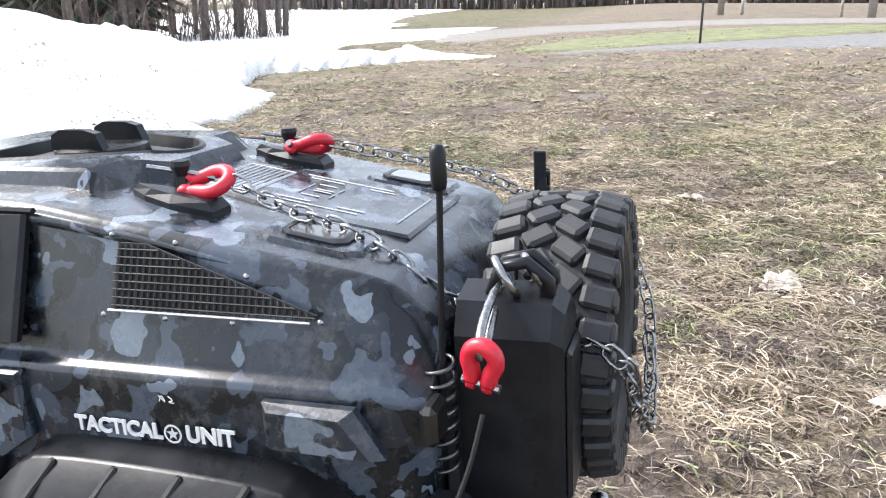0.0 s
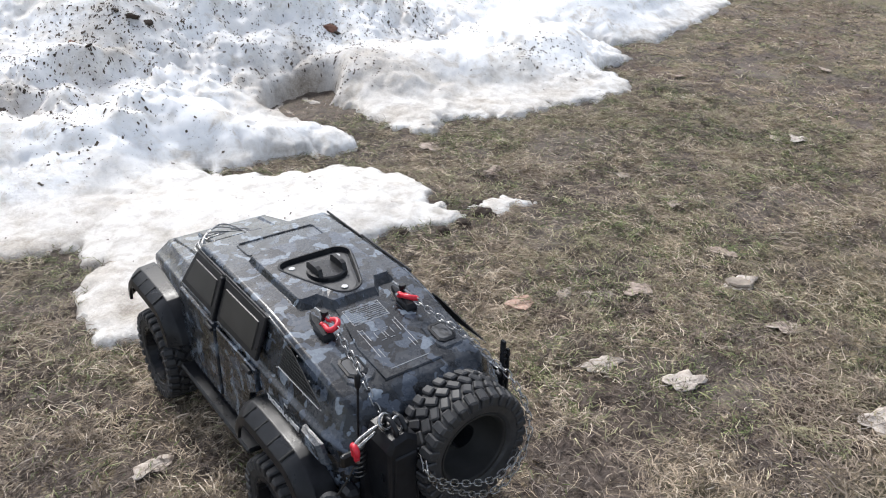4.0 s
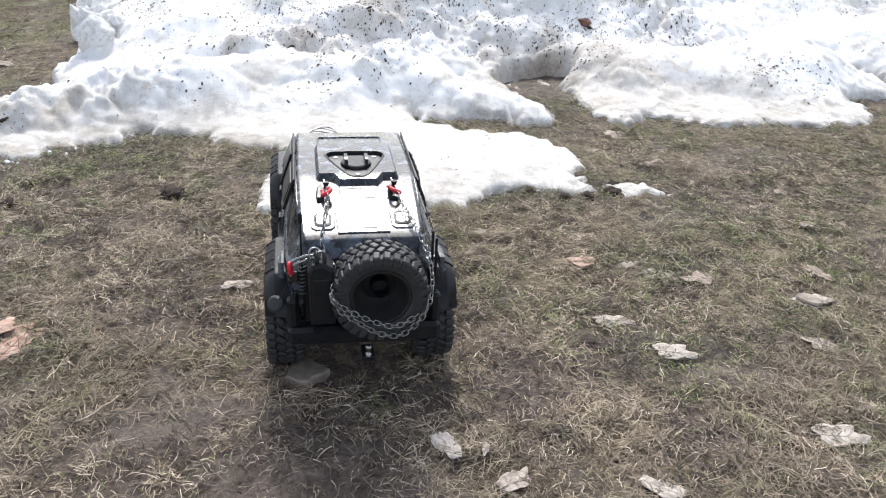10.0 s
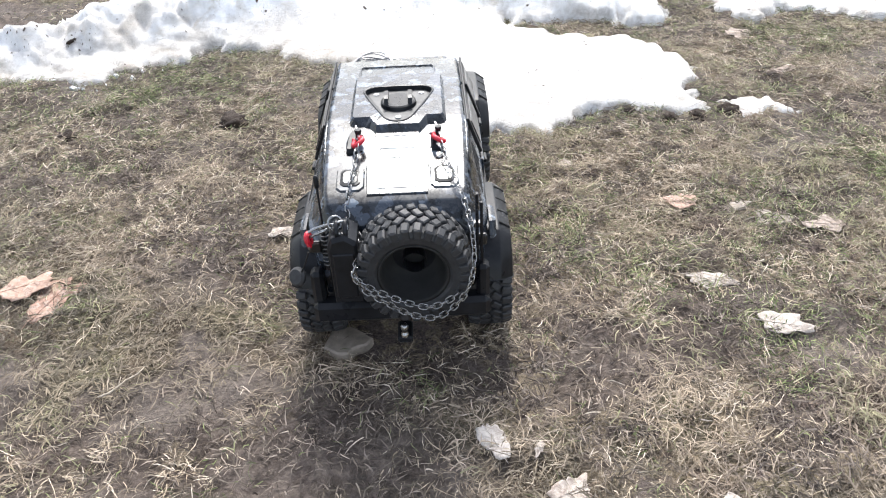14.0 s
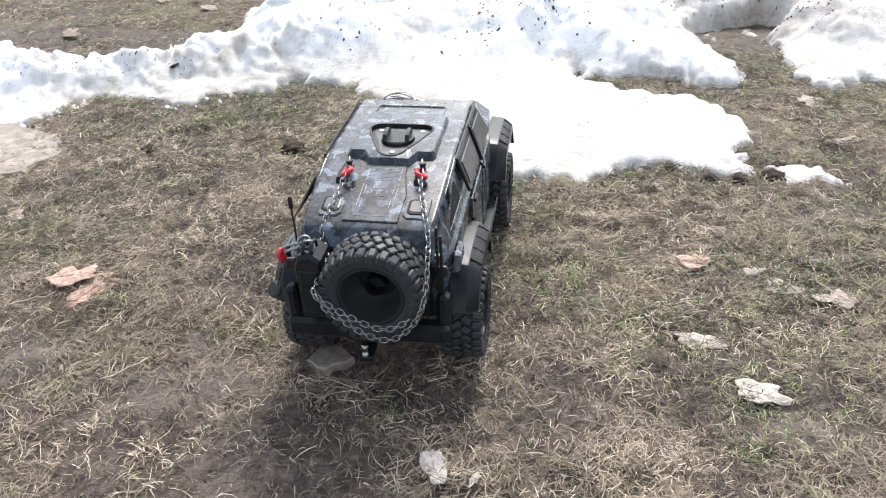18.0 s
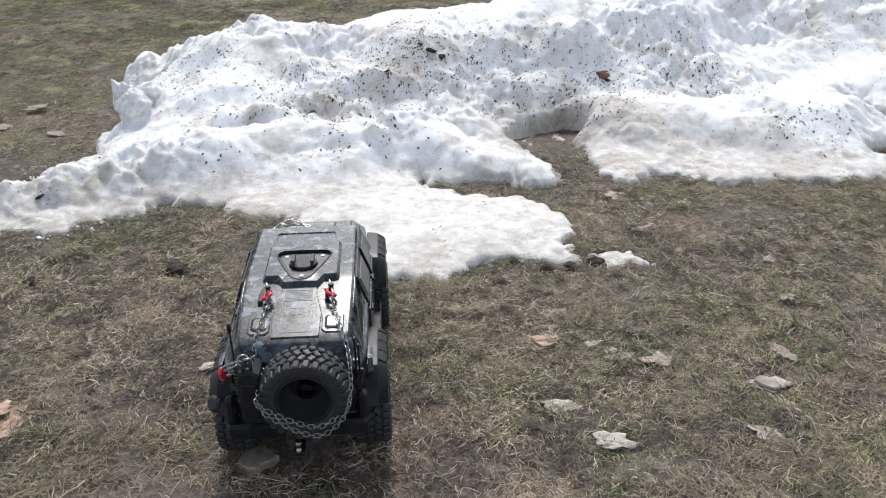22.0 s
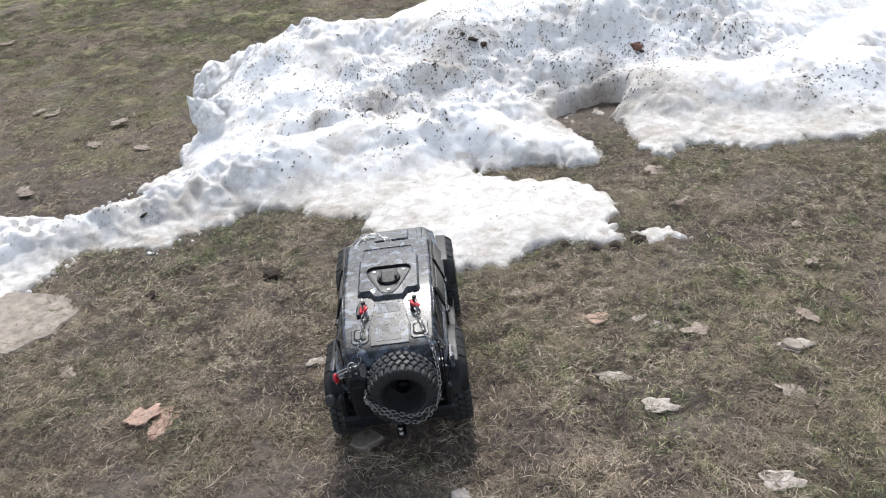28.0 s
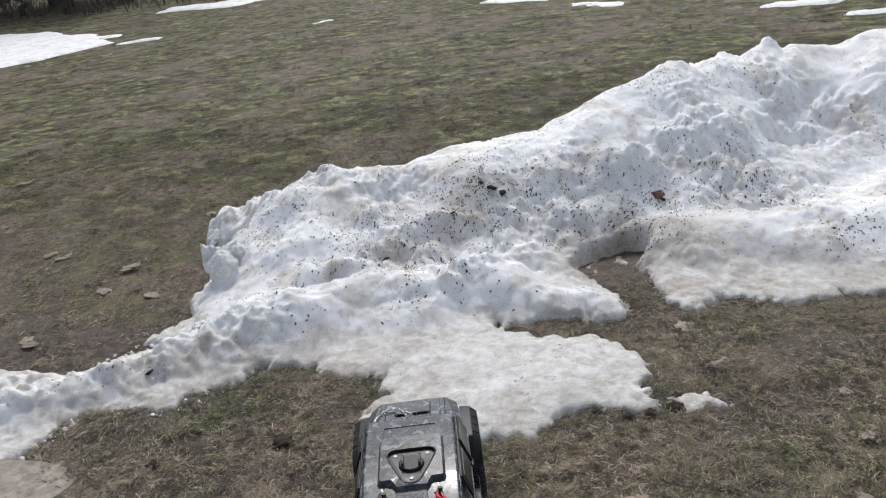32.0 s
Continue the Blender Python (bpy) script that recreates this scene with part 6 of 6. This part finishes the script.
# ---- distance ----
def patch(name, outline, lift, material, label, category, step, ragged=0.0, kind="structure"):
    """A sheet laid on the lawn; its ragged edge dips into the ground."""
    xs, ys = [p[0] for p in outline], [p[1] for p in outline]
    scale = 0.33 / max(ragged, 0.05)
    depth = lambda x, y: inside(outline, x + ragged * fbm(x, y, scale, 3, 7), y + ragged * fbm(x, y, scale, 3, 8))
    edge = 2.5 * step

    def top(x, y):
        d = np.clip(depth(x, y) / edge, -0.6, 1)
        return terrain(x, y) - 0.03 + (lift + 0.03) * np.sin(np.clip(d, 0, 1) * math.pi / 2) + np.minimum(d, 0) * 0.1 + 0.15 * lift * fbm(x, y, 2.0, 2, 33)

    ob = sheet(name, np.arange(min(xs) - ragged, max(xs) + ragged + step, step), np.arange(min(ys) - ragged, max(ys) + ragged + step, step), top, material, lambda x, y: depth(x, y) > -step)
    return tagged(ob, label, category, kind=kind)


patch("path", PATH, 0.008, PATHGRAVEL, "narrow grey gravel path along the lawn", "path", 0.06, 0.03)
patch("verge", [(5.45, 0.95), (5.46, 0.46), (5.82, -0.48), (6.42, -1.78), (7.2, -4.0), (9.0, -4.0), (8.1, -2.2), (8.5, -0.68), (7.3, 0.7), (5.9, 1.0)], 0.010, VERGE, "strip of fresh green grass by the path", "verge", 0.08, 0.10)
patch("road", [(7.4, 1.8), (9.5, 0.81), (9.5, -0.76), (8.63, -2.36), (8.0, -4.5), (10.5, -5.5), (10.6, -2.8), (12.2, -0.95), (12.9, 1.09), (12.8, 2.9), (9.5, 2.6)], 0.012, GRAVEL, "pale dirt road beyond the lawn", "road", 0.12, 0.08)
patch("snow_patch", [(6.6, 3.0), (8.0, 2.3), (13.0, 2.2), (13.6, 0.6), (13.9, 1.6), (16.0, 4.5), (19.0, 5.4), (30.0, 9.0), (52.0, 14.0), (110.0, 22.0), (120.0, 60.0), (60.0, 36.0), (24.0, 16.0), (13.0, 9.6), (8.0, 6.2), (6.2, 4.2)], 0.035, SNOW, "snow still covering the field", "snow", 0.35, 0.5)
patch("snow_patch", [(-4.6, 9.6), (-3.77, 10.1), (-3.2, 10.95), (-3.4, 11.6), (-4.7, 13.3), (-6.0, 14.2), (-9.0, 14.5), (-8.0, 10.5)], 0.03, SNOW, "shrinking patch of snow on the lawn", "snow", 0.08, 0.15)
patch("snow_patch", [(-3.2, 10.45), (-2.5, 10.5), (-2.45, 10.75), (-3.1, 10.65)], 0.02, SNOW, "thin strip of snow on the lawn", "snow", 0.04, 0.04)
patch("snow_patch", [(-0.6, 9.8), (-0.16, 9.95), (-0.15, 10.15), (-0.5, 9.95)], 0.02, SNOW, "thin strip of snow on the lawn", "snow", 0.04, 0.04)
patch("snow_patch", [(-3.4, 14.3), (-1.86, 13.7), (-1.0, 14.2), (-1.2, 14.8), (-3.2, 14.9)], 0.03, SNOW, "strip of snow under the brush", "snow", 0.06, 0.12)
patch("snow_patch", [(1.6, 9.7), (2.4, 8.95), (2.5, 9.3), (2.0, 10.2)], 0.02, SNOW, "thin strip of snow on the lawn", "snow", 0.05, 0.08)
patch("snow_patch", [(2.4, 8.3), (2.9, 7.6), (3.0, 8.0), (2.6, 8.6)], 0.02, SNOW, "thin strip of snow on the lawn", "snow", 0.05, 0.06)
patch("snow_patch", [(3.6, 6.4), (4.2, 5.95), (4.5, 6.2), (3.9, 6.6)], 0.02, SNOW, "thin strip of snow on the lawn", "snow", 0.05, 0.06)
patch("snow_patch", [(3.75, 5.35), (4.2, 5.15), (4.6, 5.3), (4.0, 5.55)], 0.02, SNOW, "thin strip of snow on the lawn", "snow", 0.05, 0.05)

# bare-wood grey, lightened so the colour carries the distance haze
FARWOOD = speckled("bare_wood_crowns", (0.075, 0.068, 0.066), (0.15, 0.135, 0.13), 0.8, 0.95, bump=0)
TWIG = speckled("bare_twigs", (0.05, 0.035, 0.03), (0.16, 0.12, 0.10), 8, 0.9, bump=0)


def bare_tree(x, y, high, r, seed):
    rnd = random.Random(seed)
    z = float(terrain(x, y)) - 0.05
    tree = tagged(new("bare_tree"), "leafless grey tree at the edge of the wood", "tree", "bare trees")
    tree.location = (x, y, z)
    line = [(0, 0, 0)]
    for k in range(1, 7):
        line.append((line[-1][0] + rnd.uniform(-0.06, 0.06) * high / 6, line[-1][1] + rnd.uniform(-0.06, 0.06) * high / 6, high * k / 6))
    part("trunk", tube(line, r, 8, taper=r * 0.25), BARK, tree, smooth=True)
    twigs = Geo()
    for k in range(26):
        t = rnd.uniform(0.12, 0.98)
        a = rnd.uniform(0, 2 * math.pi)
        i = min(5, int(t * 6))
        p = Vector(line[i]).lerp(Vector(line[i + 1]), t * 6 - i)
        ln = rnd.uniform(0.15, 0.34) * high * (1.1 - t)
        q = p + Vector((math.cos(a), math.sin(a), rnd.uniform(0.4, 1.0))) * ln * 0.6
        e = q + Vector((math.cos(a + 0.4), math.sin(a + 0.4), rnd.uniform(0.6, 1.4))) * ln * 0.5
        twigs.join(tube([p, q, e], r * 0.28 * (1.2 - t), 4, taper=0.006))
        for _ in range(3):
            b = a + rnd.uniform(-1.2, 1.2)
            s0 = p.lerp(q, rnd.uniform(0.3, 1))
            twigs.join(tube([s0, s0 + Vector((math.cos(b), math.sin(b), rnd.uniform(0.3, 1.2))) * ln * 0.35], r * 0.10, 3, taper=0.004))
    part("branches", twigs, TWIG, tree)
    return tree


def conifer(x, y, high, seed):
    rnd = random.Random(seed)
    tree = tagged(new("conifer"), "dark green conifer at the edge of the wood", "tree", "conifers")
    tree.location = (x, y, float(terrain(x, y)) - 0.05)
    part("trunk", tube([(0, 0, 0), (0.02, 0, high * 0.5), (0, 0, high)], 0.022 * high, 8, taper=0.02), BARK, tree, smooth=True)
    crown = Geo()
    for k in range(520):
        t = rnd.uniform(0.03, 1.0) ** 0.8
        a = rnd.uniform(0, 2 * math.pi)
        reach = 0.27 * high * (1.03 - t) * rnd.uniform(0.35, 1.1)
        c = Vector((math.cos(a) * reach, math.sin(a) * reach, high * t - 0.12 * reach))
        out = Vector((math.cos(a), math.sin(a), -0.35)).normalized()
        side = Vector((-math.sin(a), math.cos(a), rnd.uniform(-0.3, 0.3)))
        ln, wd = rnd.uniform(0.035, 0.075) * high, rnd.uniform(0.015, 0.035) * high
        crown.add([c - out * ln, c + side * wd, c + out * ln * 0.9, c - side * wd, c + Vector((0, 0, wd * 0.5))], [(0, 1, 4), (1, 2, 4), (2, 3, 4), (3, 0, 4)])
    part("crown", crown, NEEDLES, tree)
    return tree


rnd = random.Random(31)
for k in range(20):      # wood behind the snow bank
    f = k / 19
    d = rnd.uniform(14.5, 22)
    ang = radians(37.5 - 14.5 * f + rnd.uniform(-0.7, 0.7))
    bare_tree(-0.32 + d * math.cos(ang), d * math.sin(ang), rnd.uniform(5, 8), rnd.uniform(0.05, 0.10), 100 + k)
for k in range(5):
    d, ang = rnd.uniform(15, 21), radians(34.5 + 1.1 * k)
    conifer(-0.32 + d * math.cos(ang), d * math.sin(ang), rnd.uniform(5, 7.5), 200 + k)
for k in range(9):       # wood beyond the lawn
    bare_tree(-10.5 + 1.05 * k + rnd.uniform(-0.4, 0.4), 17.5 + rnd.uniform(-1, 3) - 0.15 * k, rnd.uniform(5, 7), rnd.uniform(0.05, 0.09), 300 + k)
for k in range(6):
    conifer(-12.5 + 1.5 * k, 19.5 + rnd.uniform(-1.0, 3), rnd.uniform(5, 7), 400 + k)


def thicket(name, spots, high, seed, label):
    rnd, geo = random.Random(seed), Geo()
    for x, y in spots:
        z = float(terrain(x, y))
        a, ln = rnd.uniform(0, 6.28), rnd.uniform(0.4, 1.0) * high
        p = Vector((x, y, z - 0.02))
        q = p + Vector((math.cos(a) * 0.35, math.sin(a) * 0.35, 1)) * ln * 0.6
        e = q + Vector((math.cos(a) * 0.8, math.sin(a) * 0.8, 0.7)) * ln * 0.4
        geo.join(tube([p, q, e], 0.008, 3, taper=0.003))
        geo.join(tube([q, q + Vector((math.sin(a), -math.cos(a), 0.8)) * ln * 0.3], 0.005, 3, taper=0.002))
    return tagged(new(name, mesh_of(name, geo, TWIG)), label, "brush", kind="stuff")


rnd = random.Random(8)
thicket("brush", [(-0.32 + d * math.cos(a), d * math.sin(a)) for d, a in ((rnd.uniform(13.5, 19), radians(rnd.uniform(23.5, 40))) for _ in range(420))], 1.3, 9, "bare tangled brush at the edge of the wood")
thicket("brush", [(x, 15.2 + 0.28 * (abs(x + 1)) * rnd.uniform(0.5, 1.6) + rnd.uniform(-0.6, 1.6)) for x in (rnd.uniform(-10, -1.0) for _ in range(600))], 1.1, 10, "bare tangled brush at the edge of the wood")

# the far wood: trunks and dark crowns along the field's end
rnd = random.Random(12)
trunks, crowns = Geo(), Geo()
for k in range(420):
    f = rnd.uniform(0, 1)
    ang = radians(26 - 46 * f)
    d = rnd.uniform(100, 125)
    x, y = d * math.cos(ang), d * math.sin(ang)
    z, high = float(terrain(x, y)) - 0.3, rnd.uniform(9, 15)
    trunks.join(tube([(x, y, z), (x, y, z + high)], rnd.uniform(0.15, 0.30), 5, taper=0.08))
    for _ in range(26):
        b = Vector((x + rnd.uniform(-2.2, 2.2), y + rnd.uniform(-2.2, 2.2), z + rnd.uniform(-0.02, 0.8) * high))
        w, up = rnd.uniform(0.06, 0.22), rnd.uniform(1.2, 3.6)
        lean, a = rnd.uniform(-0.5, 0.5), rnd.uniform(0, 3.14)
        side = Vector((w * math.cos(a), w * math.sin(a), 0))
        tip = b + Vector((lean, lean * 0.5, up))
        crowns.add([b - side, b + side, b + Vector((side.y, -side.x, 0.1)), tip], [(0, 1, 3), (1, 2, 3), (2, 0, 3)])
far_wood = tagged(new("far_wood"), "dark line of mixed woodland beyond the field", "woodland", kind="stuff")
part("trunks", trunks, TWIG, far_wood)
part("crowns", crowns, FARWOOD, far_wood)

# stake and poles
def upright(name, x, y, high, r, mat, label, category, lean=0.0):
    z = float(terrain(x, y))
    line = [(0, 0, -0.05), (lean * 0.5, 0, high * 0.5), (lean, 0, high)]
    ob = tagged(new(name, mesh_of(name, tube(line, r, 10, taper=r * 0.85).join(lathe([(0, 0.01), (r * 0.9, 0.0), (r * 0.85, -0.03)], 10, Matrix.Translation((lean, 0, high)))), mat, True)), label, category)
    ob.location = (x, y, z)
    return ob


upright("stake", 5.65, -0.43, 0.75, 0.0085, DARKSTEEL, "thin dark steel stake at the edge of the path", "stake", 0.01)
upright("utility_pole", 15.2, -1.42, 6.0, 0.055, WOOD, "weathered grey wooden utility pole", "pole")
upright("utility_pole", 10.6, -2.72, 6.0, 0.05, WOOD, "weathered grey wooden utility pole", "pole")
upright("marker_post", 11.6, -2.6, 0.35, 0.02, WOOD, "short wooden marker post by the road", "post")
box_post = upright("mailbox_post", 15.0, -1.75, 0.30, 0.03, WOOD, "wooden post with a pale mailbox by the road", "mailbox")
part("mailbox", cbox((0, 0, 0.36), (0.22, 0.12, 0.12), 0.03), DECAL, box_post)
